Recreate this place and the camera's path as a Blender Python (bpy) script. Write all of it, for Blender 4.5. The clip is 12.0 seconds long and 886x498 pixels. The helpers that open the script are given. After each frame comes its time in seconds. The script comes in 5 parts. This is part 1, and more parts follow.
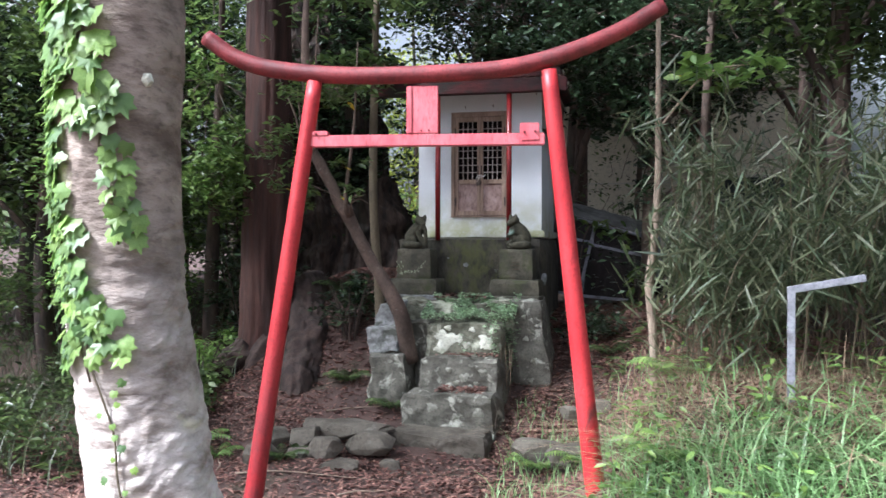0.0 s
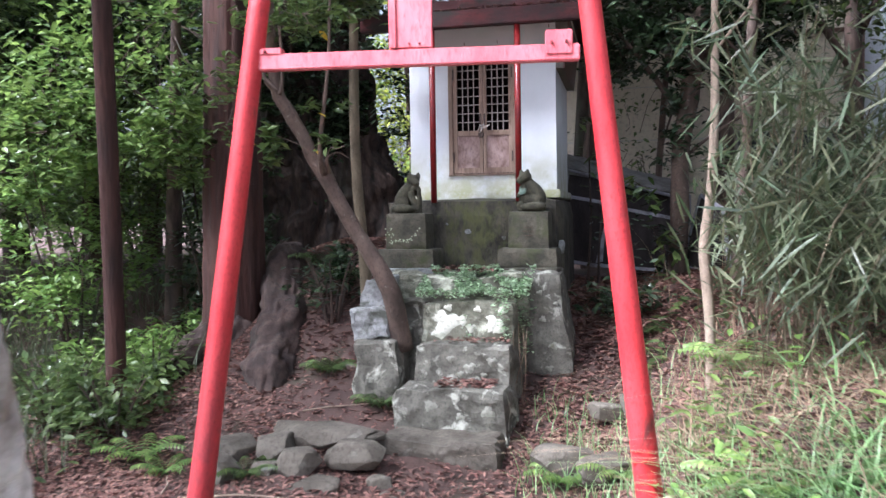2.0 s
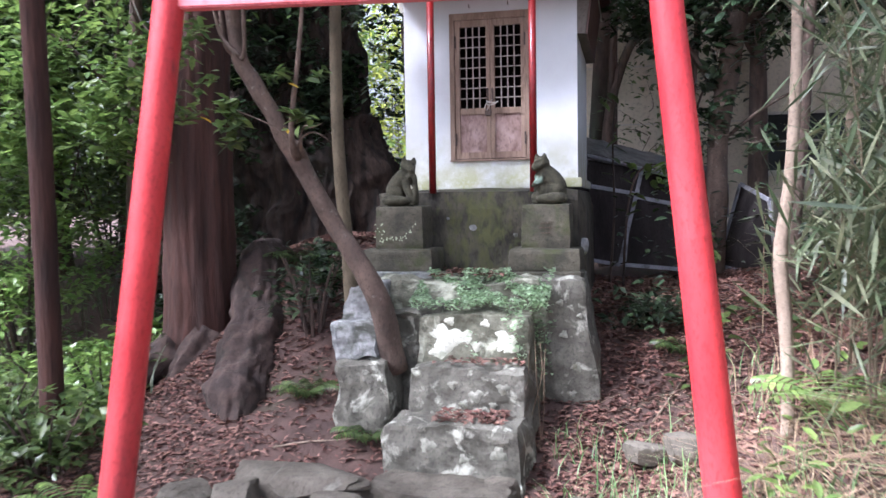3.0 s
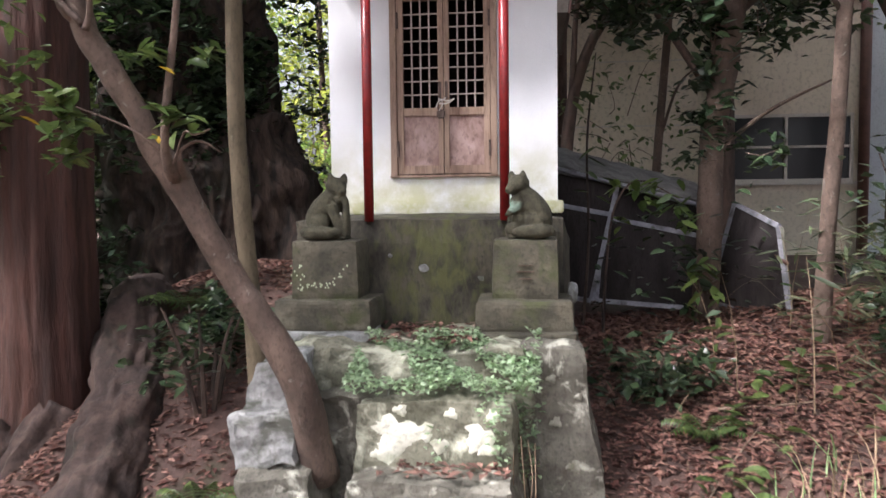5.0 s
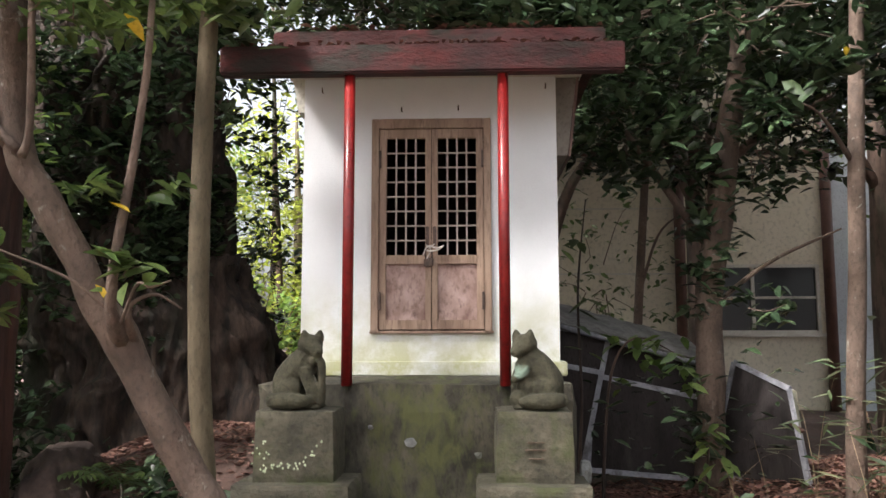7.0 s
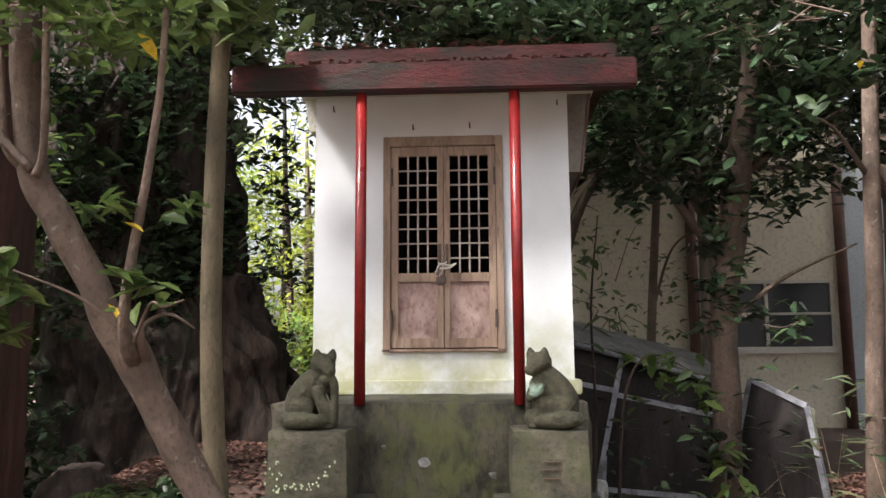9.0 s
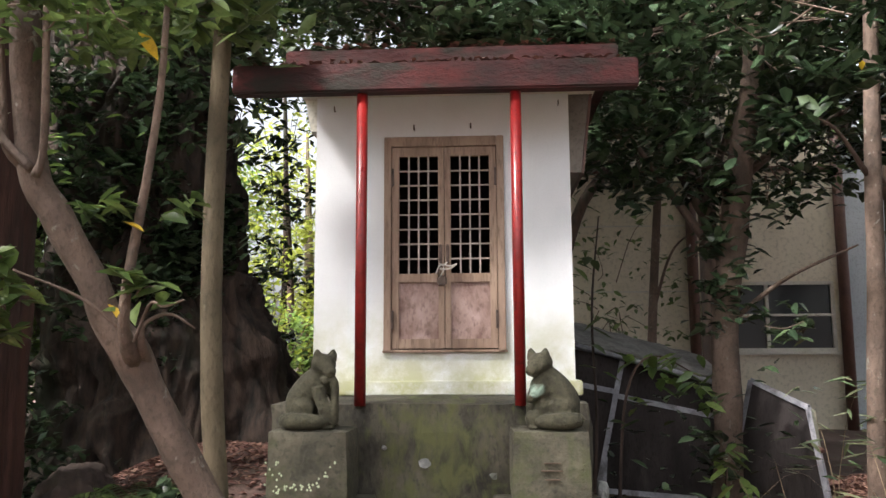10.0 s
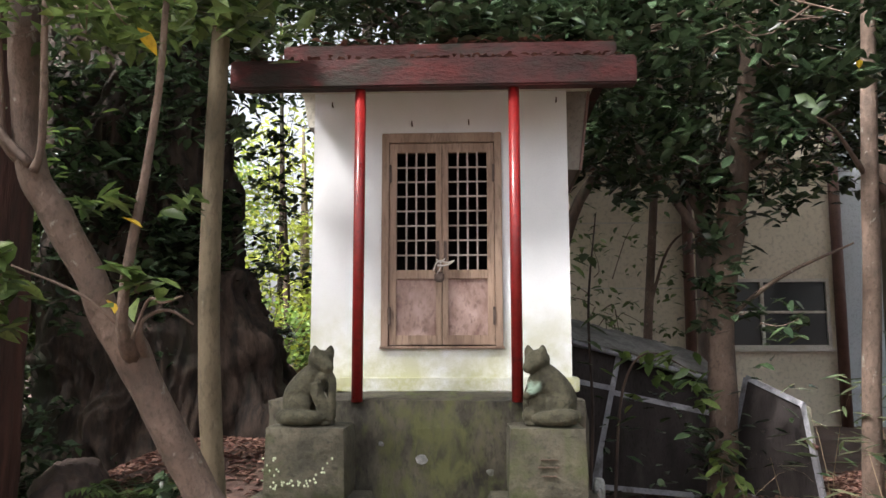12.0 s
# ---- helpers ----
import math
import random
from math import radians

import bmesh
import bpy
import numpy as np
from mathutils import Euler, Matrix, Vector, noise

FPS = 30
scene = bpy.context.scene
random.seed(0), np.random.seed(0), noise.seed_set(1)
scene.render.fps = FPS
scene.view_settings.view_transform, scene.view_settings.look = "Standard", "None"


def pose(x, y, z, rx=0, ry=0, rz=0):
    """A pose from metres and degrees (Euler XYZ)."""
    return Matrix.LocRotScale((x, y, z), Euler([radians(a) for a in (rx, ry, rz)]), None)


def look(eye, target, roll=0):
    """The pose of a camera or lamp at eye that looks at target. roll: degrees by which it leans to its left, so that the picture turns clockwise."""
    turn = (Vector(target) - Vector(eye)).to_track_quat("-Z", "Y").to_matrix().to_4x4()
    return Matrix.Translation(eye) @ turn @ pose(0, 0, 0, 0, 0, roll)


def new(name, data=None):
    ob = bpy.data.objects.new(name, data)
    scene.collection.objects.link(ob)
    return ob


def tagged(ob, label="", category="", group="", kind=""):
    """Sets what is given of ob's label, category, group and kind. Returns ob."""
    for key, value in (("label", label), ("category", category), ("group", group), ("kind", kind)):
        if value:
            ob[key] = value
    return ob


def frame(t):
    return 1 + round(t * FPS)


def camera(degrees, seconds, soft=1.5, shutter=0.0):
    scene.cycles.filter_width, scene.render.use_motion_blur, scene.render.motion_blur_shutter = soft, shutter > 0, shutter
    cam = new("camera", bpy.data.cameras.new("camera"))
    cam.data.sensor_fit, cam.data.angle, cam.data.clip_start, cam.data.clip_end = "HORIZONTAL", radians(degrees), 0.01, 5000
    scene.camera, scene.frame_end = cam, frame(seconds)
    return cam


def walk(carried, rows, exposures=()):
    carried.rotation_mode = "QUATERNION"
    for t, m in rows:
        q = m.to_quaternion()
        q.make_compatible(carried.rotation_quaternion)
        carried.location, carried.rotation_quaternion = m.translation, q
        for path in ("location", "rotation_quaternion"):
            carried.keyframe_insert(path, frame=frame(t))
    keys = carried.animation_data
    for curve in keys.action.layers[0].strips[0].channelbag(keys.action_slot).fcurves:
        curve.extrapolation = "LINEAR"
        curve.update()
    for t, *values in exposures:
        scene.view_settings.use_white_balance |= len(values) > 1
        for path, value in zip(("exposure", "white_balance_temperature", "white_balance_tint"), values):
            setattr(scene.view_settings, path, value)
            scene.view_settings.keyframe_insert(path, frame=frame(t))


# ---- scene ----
from mathutils.bvhtree import BVHTree

cam = camera(57.3, 12.0, shutter=0.5)
# the camera opens up as it moves into the shade
EXPOSURES = [(0, 1.1, 5550, 12), (1.0, 1.03, 5550, 12), (1.5, 1.08, 5550, 12), (2.0, 1.62, 5500, 17), (2.6, 1.84, 5450, 20), (4.5, 1.62, 6000, 19), (5.5, 1.84, 6300, 17), (6.5, 1.77, 6450, 13), (7.2, 1.72, 6500, 12), (12.0, 1.75, 6450, 12)]
SUN_POWER = 5.0
PATH = [
    (0, (2.382, 0.515, 1.551), (1.934, 2.464, 1.541), 0.1),
    (0.5, (2.355, 0.574, 1.562), (1.868, 2.513, 1.551), -0.3),
    (1, (2.265, 0.85, 1.487), (1.773, 2.788, 1.483), 0.0),
    (1.5, (2.128, 1.219, 1.488), (1.692, 3.169, 1.401), -0.8),
    (2, (2.081, 1.762, 1.486), (1.642, 3.711, 1.405), -0.9),
    (2.5, (1.963, 2.28, 1.487), (1.503, 4.22, 1.334), 0.3),
    (2.6, (1.939, 2.391, 1.488), (1.47, 4.332, 1.37), -0.2),
    (2.7, (1.917, 2.502, 1.493), (1.454, 4.445, 1.387), -0.5),
    (4.3, (1.546, 3.771, 1.69), (1.245, 5.74, 1.507), -0.1),
    (4.5, (1.471, 3.917, 1.684), (1.221, 5.897, 1.548), -0.4),
    (5, (1.379, 4.203, 1.712), (1.154, 6.186, 1.59), -0.7),
    (5.5, (1.32, 4.48, 1.739), (1.132, 6.472, 1.745), -0.0),
    (6, (1.235, 4.644, 1.759), (1.128, 6.64, 1.827), -0.0),
    (6.5, (1.139, 4.727, 1.773), (1.071, 6.721, 1.918), -0.3),
    (7, (1.087, 4.745, 1.804), (1.01, 6.731, 2.028), -0.1),
    (9, (1.072, 4.764, 1.805), (0.972, 6.744, 2.073), -0.4),
    (9.5, (1.073, 4.768, 1.807), (0.971, 6.748, 2.073), -0.3),
    (10, (1.07, 4.771, 1.804), (0.969, 6.75, 2.074), -0.3),
    (10.5, (1.069, 4.777, 1.8), (0.971, 6.757, 2.065), -0.3),
    (11, (1.065, 4.782, 1.8), (0.964, 6.763, 2.053), -0.4),
    (11.5, (1.061, 4.77, 1.809), (0.961, 6.752, 2.056), -0.2),
    (12, (1.06, 4.768, 1.809), (0.97, 6.75, 2.068), -0.1),
]
walk(cam, [(t, look(eye, target, roll)) for t, eye, target, roll in PATH], EXPOSURES)

# ---- light ----
world = bpy.data.worlds.new("world")
scene.world = world
world.use_nodes = True
wn = world.node_tree
sky = wn.nodes.new("ShaderNodeTexSky")
sky.sky_type, sky.sun_disc = "NISHITA", False
sky.sun_elevation, sky.sun_rotation = radians(50), radians(231)
sky.air_density, sky.dust_density, sky.ozone_density = 1.0, 7.0, 0.6
wn.nodes["Background"].inputs["Strength"].default_value = 0.125
haze = wn.nodes.new("ShaderNodeHueSaturation")
haze.inputs["Saturation"].default_value, haze.inputs["Value"].default_value = 0.35, 1.1
wn.links.new(sky.outputs[0], haze.inputs["Color"])
wn.links.new(haze.outputs[0], wn.nodes["Background"].inputs["Color"])
sun = new("sun", bpy.data.lights.new("sun", "SUN"))
sun.data.energy, sun.data.angle, sun.data.color = SUN_POWER, radians(10), (1.0, 0.97, 0.92)
sun.matrix_world = look((-5.0, -4.1, 7.7), (0, 0, 0))


# ---- materials ----
def material(name, colours, scale=8.0, rough=0.8, bump=0.3, spots=None, spot_scale=3.0, spot_size=0.55,
             stretch=(1, 1, 1), island=False, per_object=0.0, metal=0.0, translucent=0.0, fine=60.0, specular=0.5, stain_or_sun=None, spot_soft=0.12, spot_at=None):
    """Two colours mixed by noise at two scales, patches of a third, and fine relief. spots: a colour; the blotchy tint
    growing downwards, for stains and for painted sunlight: (colour, low z, high z).
    """
    m = bpy.data.materials.new(name)
    m.use_nodes = True
    nodes, links = m.node_tree.nodes, m.node_tree.links
    bsdf = nodes["Principled BSDF"]

    def node(kind, **values):
        n = nodes.new(kind)
        for k, v in values.items():
            n.inputs[k].default_value = v
        return n

    def mix(a, b, fac):
        n = nodes.new("ShaderNodeMix")
        n.data_type = "RGBA"
        for socket, v in ((n.inputs[0], fac), (n.inputs[6], a), (n.inputs[7], b)):
            if isinstance(v, (tuple, float, int)):
                socket.default_value = (*v, 1.0) if isinstance(v, tuple) else v
            else:
                links.new(v, socket)
        return n.outputs[2]

    def ramp(value, low, high):
        n = node("ShaderNodeMapRange")
        n.inputs[1].default_value, n.inputs[2].default_value = low, high
        links.new(value, n.inputs[0])
        return n.outputs[0]

    where = nodes.new("ShaderNodeTexCoord")
    mapping = node("ShaderNodeMapping", Scale=stretch)
    links.new(where.outputs["Object"], mapping.inputs["Vector"])
    place = mapping.outputs[0]
    coarse = node("ShaderNodeTexNoise", Scale=scale, Detail=6.0, Roughness=0.6)
    small = node("ShaderNodeTexNoise", Scale=fine, Detail=4.0, Roughness=0.65)
    links.new(place, coarse.inputs["Vector"])
    links.new(place, small.inputs["Vector"])
    colour = mix(colours[0], colours[1], ramp(coarse.outputs[0], 0.36, 0.64))
    if island or per_object:
        if island:
            chance = nodes.new("ShaderNodeNewGeometry").outputs["Random Per Island"]
        else:
            chance = nodes.new("ShaderNodeObjectInfo").outputs["Random"]
        colour = mix(colour, colours[2] if len(colours) > 2 else colours[1], ramp(chance, 0.0, 1.0 if island else 1.0 / per_object))
        hsv = node("ShaderNodeHueSaturation")
        links.new(colour, hsv.inputs["Color"])
        scaled = node("ShaderNodeMapRange")
        scaled.inputs[3].default_value, scaled.inputs[4].default_value = 0.65, 1.3
        wave = nodes.new("ShaderNodeMath")
        wave.operation = "FRACT"
        times = nodes.new("ShaderNodeMath")
        times.operation = "MULTIPLY"
        times.inputs[1].default_value = 17.3
        links.new(chance, times.inputs[0])
        links.new(times.outputs[0], wave.inputs[0])
        links.new(wave.outputs[0], scaled.inputs[0])
        links.new(scaled.outputs[0], hsv.inputs["Value"])
        colour = hsv.outputs[0]
    grain = mix(colour, tuple(c * 0.55 for c in colours[0]), ramp(small.outputs[0], 0.5, 0.8))
    colour = grain
    if stain_or_sun:
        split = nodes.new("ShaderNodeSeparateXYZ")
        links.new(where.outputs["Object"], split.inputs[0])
        height = ramp(split.outputs[2], stain_or_sun[2], stain_or_sun[1])
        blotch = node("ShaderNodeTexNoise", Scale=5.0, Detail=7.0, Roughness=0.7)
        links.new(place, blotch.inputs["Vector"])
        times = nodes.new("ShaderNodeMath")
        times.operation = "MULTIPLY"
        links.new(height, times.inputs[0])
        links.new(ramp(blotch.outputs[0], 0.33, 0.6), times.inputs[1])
        colour = mix(colour, stain_or_sun[0], times.outputs[0])
    if spots:
        patch = node("ShaderNodeTexNoise", Scale=spot_scale, Detail=5.0, Roughness=0.62, Distortion=0.4)
        shift = node("ShaderNodeMapping", Location=(3.1, 7.7, 1.3))
        links.new(place, shift.inputs["Vector"])
        links.new(shift.outputs[0], patch.inputs["Vector"])
        amount = patch.outputs[0]
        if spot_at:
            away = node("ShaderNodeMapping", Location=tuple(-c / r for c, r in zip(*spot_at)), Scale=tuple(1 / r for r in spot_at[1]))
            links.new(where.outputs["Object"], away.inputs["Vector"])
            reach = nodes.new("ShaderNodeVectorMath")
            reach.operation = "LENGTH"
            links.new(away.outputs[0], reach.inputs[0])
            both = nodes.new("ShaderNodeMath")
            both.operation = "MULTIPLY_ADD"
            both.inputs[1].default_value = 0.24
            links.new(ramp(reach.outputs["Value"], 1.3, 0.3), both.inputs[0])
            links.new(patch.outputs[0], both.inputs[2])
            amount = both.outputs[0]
        colour = mix(colour, spots, ramp(amount, spot_size, spot_size + spot_soft))
    links.new(colour, bsdf.inputs["Base Color"])
    bsdf.inputs["Metallic"].default_value = metal
    bsdf.inputs["Specular IOR Level"].default_value = specular
    spread = node("ShaderNodeMapRange")
    spread.inputs[3].default_value, spread.inputs[4].default_value = max(rough - 0.12, 0.05), min(rough + 0.12, 1.0)
    links.new(coarse.outputs[0], spread.inputs[0])
    links.new(spread.outputs[0], bsdf.inputs["Roughness"])
    if bump:
        add = nodes.new("ShaderNodeMath")
        add.operation = "MULTIPLY_ADD"
        add.inputs[1].default_value = 0.4
        links.new(small.outputs[0], add.inputs[0])
        links.new(coarse.outputs[0], add.inputs[2])
        relief = node("ShaderNodeBump", Strength=bump, Distance=0.02)
        links.new(add.outputs[0], relief.inputs["Height"])
        links.new(relief.outputs[0], bsdf.inputs["Normal"])
    if translucent:
        soft = nodes.new("ShaderNodeBsdfTranslucent")
        bright = node("ShaderNodeHueSaturation", Saturation=1.05, Value=1.35)
        links.new(colour, bright.inputs["Color"])
        links.new(bright.outputs[0], soft.inputs["Color"])
        both = node("ShaderNodeMixShader", Fac=translucent)
        links.new(bsdf.outputs[0], both.inputs[1])
        links.new(soft.outputs[0], both.inputs[2])
        links.new(both.outputs[0], nodes["Material Output"].inputs["Surface"])
    return m


SOIL = material("soil", [(0.055, 0.032, 0.026), (0.105, 0.062, 0.05)], 3.0, 0.95, 1.0, (0.04, 0.042, 0.022), 1.3, 0.6, fine=55)
LITTER = material("leaf_litter", [(0.075, 0.026, 0.021), (0.14, 0.052, 0.04), (0.29, 0.165, 0.125)], 9, 0.75, 0.2, island=True)
RED = material("red_paint", [(0.42, 0.02, 0.026), (0.58, 0.045, 0.05)], 5, 0.42, 0.2, (0.14, 0.026, 0.026), 6, 0.61, stretch=(1, 1, 0.5), fine=90)
RED_DIRTY = material("worn_dirty_red_paint", [(0.42, 0.02, 0.026), (0.56, 0.045, 0.05)], 5, 0.5, 0.3, (0.13, 0.024, 0.026), 6, 0.6, stain_or_sun=((0.1, 0.022, 0.026), 0.05, 1.3), stretch=(1, 1, 0.5), fine=90)
RED_OLD = material("weathered_red_paint", [(0.12, 0.014, 0.016), (0.27, 0.033, 0.037)], 5, 0.6, 0.35, (0.055, 0.018, 0.018), 4, 0.5, fine=60, spot_soft=0.25)
RED_FADED = material("faded_red_paint", [(0.60, 0.10, 0.12), (0.68, 0.18, 0.2)], 9, 0.5, 0.25, (0.32, 0.045, 0.045), 12, 0.62, stretch=(1, 1, 0.35))
RED_POST = material("glossy_red_paint", [(0.17, 0.009, 0.009), (0.24, 0.013, 0.012)], 7, 0.32, 0.1, (0.1, 0.01, 0.01), 9, 0.6)
ROOF_RED = material("mossy_red_roof", [(0.022, 0.008, 0.008), (0.085, 0.016, 0.015)], 5, 0.9, 0.8, (0.018, 0.014, 0.01), 6, 0.5, stretch=(0.6, 1, 1.3), fine=45, spot_soft=0.12)
PLASTER = material("white_plaster", [(0.66, 0.68, 0.70), (0.77, 0.79, 0.81)], 1.6, 0.85, 0.05, (0.58, 0.58, 0.55), 1.3, 0.6, stain_or_sun=((0.36, 0.36, 0.16), 1.60, 2.15), fine=220, spot_soft=0.25)
# Darker copy of the plaster, with the eave's shade mixed into its colour.
PLASTER_SHADE = material("shaded_plaster", [(0.55, 0.54, 0.47), (0.64, 0.63, 0.56)], 4, 0.9, 0.15, (0.4, 0.38, 0.3), 5, 0.62)
MOSSY = material("mossy_concrete", [(0.022, 0.02, 0.015), (0.108, 0.097, 0.07)], 4.5, 0.95, 0.9, (0.088, 0.094, 0.036), 8, 0.6, stretch=(1.5, 1, 0.75), fine=28, spot_soft=0.2, spot_at=((0.86, 8.42, 1.36), (0.34, 1.0, 0.5)))
GRANITE = material("mossy_stone", [(0.05, 0.046, 0.032), (0.125, 0.113, 0.08)], 7, 0.92, 0.9, (0.066, 0.074, 0.03), 4.2, 0.53, fine=45, spot_soft=0.14)

LICHEN = material("lichened_stone", [(0.085, 0.08, 0.062), (0.2, 0.19, 0.155)], 6, 0.95, 1.0, (0.48, 0.48, 0.4), 6.5, 0.55, fine=50, spot_soft=0.1)
LICHEN_HEAVY = material("mossy_lichened_stone", [(0.095, 0.095, 0.064), (0.22, 0.215, 0.16)], 6, 0.95, 1.0, (0.52, 0.53, 0.41), 5, 0.53, fine=50, spot_soft=0.12)
PALE_STONE = material("pale_grey_stone", [(0.17, 0.175, 0.17), (0.42, 0.425, 0.415)], 9, 0.92, 1.0, (0.11, 0.115, 0.095), 7, 0.5, fine=30)
ROCK = material("brown_rock", [(0.075, 0.064, 0.048), (0.15, 0.132, 0.104)], 5, 0.92, 1.0, (0.24, 0.225, 0.19), 4, 0.62, fine=36)
STATUE = material("mossy_statue_stone", [(0.036, 0.034, 0.02), (0.082, 0.076, 0.048)], 14, 0.95, 0.9, (0.16, 0.19, 0.14), 9, 0.68, fine=70)
STATUE_PALE = material("mossy_statue_stone_with_pale_chest", [(0.036, 0.034, 0.02), (0.082, 0.076, 0.048)], 14, 0.95, 0.9, (0.22, 0.3, 0.24), 10, 0.66, fine=70, spot_at=((1.285, 8.2, 1.68), (0.045, 0.3, 0.05)))
WOOD = material("weathered_door_wood", [(0.19, 0.122, 0.085), (0.35, 0.25, 0.185)], 7, 0.75, 0.3, (0.12, 0.075, 0.056), 4, 0.57, stretch=(1, 1, 0.16), fine=70)
PANEL = material("faded_panel_wood", [(0.15, 0.082, 0.064), (0.40, 0.285, 0.255)], 8, 0.75, 0.2, (0.12, 0.066, 0.05), 9, 0.58, stretch=(1, 1, 0.6), fine=40, spot_soft=0.2)
LATTICE = material("pale_lattice_wood", [(0.27, 0.22, 0.19), (0.35, 0.30, 0.27)], 12, 0.75, 0.1)
DARK = material("interior_shade", [(0.012, 0.008, 0.008), (0.02, 0.012, 0.012)], 4, 0.9, 0.2)
IRON = material("rusty_iron", [(0.08, 0.06, 0.05), (0.14, 0.10, 0.085)], 20, 0.6, 0.3, metal=0.6)
CORD = material("grey_cord", [(0.4, 0.37, 0.33), (0.5, 0.47, 0.43)], 60, 0.9, 0.2)
ALU = material("dull_aluminium", [(0.23, 0.23, 0.26), (0.38, 0.38, 0.42)], 8, 0.65, 0.2, (0.07, 0.06, 0.052), 5, 0.54, metal=0.2, spot_soft=0.2)
SCREEN = material("dark_insect_screen", [(0.028, 0.024, 0.024), (0.055, 0.047, 0.046)], 3, 0.9, 0.2, (0.09, 0.08, 0.072), 2.5, 0.6, stretch=(2, 2, 0.5), specular=0.1, spot_soft=0.2)
SHEET = material("grey_roofing_sheet", [(0.13, 0.125, 0.122), (0.27, 0.26, 0.25)], 6, 0.8, 0.5, (0.1, 0.08, 0.065), 3, 0.52, fine=30, spot_soft=0.2)
CREAM = material("cream_panel_wall", [(0.66, 0.60, 0.48), (0.72, 0.66, 0.54)], 1.2, 0.8, 0.08, (0.58, 0.52, 0.41), 0.8, 0.6, fine=20)
BLUEGREY = material("pale_blue_wall", [(0.42, 0.47, 0.52), (0.48, 0.53, 0.57)], 1.2, 0.7, 0.08)
PLASTIC = material("clouded_green_plastic", [(0.16, 0.165, 0.13), (0.27, 0.27, 0.22)], 4, 0.5, 0.2, (0.1, 0.095, 0.07), 5, 0.54, translucent=0.3)
PIPE = material("brown_pipe", [(0.07, 0.03, 0.022), (0.11, 0.05, 0.036)], 6, 0.5, 0.1)
PALE_FRAME = material("cream_window_frame", [(0.55, 0.52, 0.46), (0.62, 0.6, 0.55)], 6, 0.5, 0.05)
# Whitens towards the foot: pale lower bark with sunlight put into its colour.
BARK_PALE = material("pale_smooth_bark", [(0.125, 0.09, 0.069), (0.37, 0.30, 0.25)], 4.2, 0.85, 1.0, (0.7, 0.64, 0.46), 2.0, 0.62, stretch=(1, 1, 2.0), fine=17, stain_or_sun=((0.78, 0.71, 0.66), 0.45, 1.75), spot_soft=0.1, spot_at=((0.47, 2.88, 1.8), (0.12, 0.4, 0.5)))
BARK_RED = material("red_brown_bark", [(0.024, 0.010, 0.007), (0.066, 0.026, 0.018)], 9, 0.95, 1.0, stretch=(1, 1, 0.12), fine=40)
BARK_DARK = material("dark_furrowed_bark", [(0.022, 0.015, 0.012), (0.12, 0.08, 0.062)], 5, 0.95, 1.0, (0.055, 0.06, 0.04), 2.5, 0.56, stretch=(1, 1, 0.3), fine=22)
BARK_TAN = material("tan_smooth_bark", [(0.075, 0.052, 0.04), (0.165, 0.115, 0.088)], 6, 0.9, 0.9, (0.24, 0.22, 0.185), 22, 0.63, stretch=(1, 1, 0.7), spot_soft=0.08)
BARK_OLIVE = material("olive_smooth_bark", [(0.085, 0.066, 0.039), (0.15, 0.117, 0.073)], 7, 0.85, 0.5, (0.21, 0.195, 0.14), 9, 0.64, stretch=(1, 1, 0.5))
BARK_STRAW = material("pale_dry_bark", [(0.22, 0.165, 0.12), (0.33, 0.26, 0.195)], 9, 0.9, 0.5, (0.14, 0.1, 0.075), 6, 0.58)
LEAF = material("glossy_dark_leaf", [(0.022, 0.04, 0.021), (0.036, 0.062, 0.032), (0.055, 0.083, 0.04)], 3, 0.27, 0, island=True, translucent=0.14)
LEAF_MID = material("mid_green_leaf", [(0.042, 0.074, 0.026), (0.07, 0.115, 0.038), (0.13, 0.18, 0.055)], 3, 0.34, 0, island=True, translucent=0.32)
LEAF_YOUNG = material("fresh_green_leaf", [(0.062, 0.115, 0.034), (0.1, 0.17, 0.05), (0.18, 0.25, 0.07)], 3, 0.36, 0, island=True, translucent=0.35)
BARK_OLD = material("deep_furrowed_old_bark", [(0.009, 0.006, 0.005), (0.06, 0.038, 0.028)], 13, 0.95, 1.0, (0.03, 0.035, 0.02), 2.2, 0.56, stretch=(1, 1, 0.25), fine=40, spot_soft=0.2)
# Leaf colour raised and yellowed to stand in for strong sun.
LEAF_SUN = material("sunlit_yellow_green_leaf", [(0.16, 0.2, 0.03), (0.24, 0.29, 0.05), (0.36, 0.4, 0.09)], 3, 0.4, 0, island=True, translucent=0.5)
# Right eave bracket's plaster, darkened in colour for the shade it stands in.
BRACKET_SHADE = material("shaded_bracket_plaster", [(0.14, 0.125, 0.105), (0.2, 0.18, 0.155)], 4, 0.9, 0.2, (0.1, 0.088, 0.075), 5, 0.6)
LEAF_BRIGHT = material("young_green_leaf", [(0.09, 0.17, 0.045), (0.14, 0.24, 0.065), (0.23, 0.33, 0.09)], 3, 0.4, 0, island=True, translucent=0.38)
LEAF_YELLOW = material("yellow_leaf", [(0.55, 0.36, 0.04), (0.6, 0.42, 0.06)], 20, 0.5, 0, translucent=0.3)
ROOT = material("brown_root_bark", [(0.026, 0.016, 0.013), (0.078, 0.05, 0.04)], 6, 0.95, 1.0, (0.022, 0.02, 0.014), 3, 0.55, fine=30)
LICHEN_SPOT = material("white_lichen", [(0.55, 0.55, 0.44), (0.7, 0.7, 0.6)], 14, 0.95, 0.8, (0.36, 0.38, 0.28), 9, 0.56, fine=60)
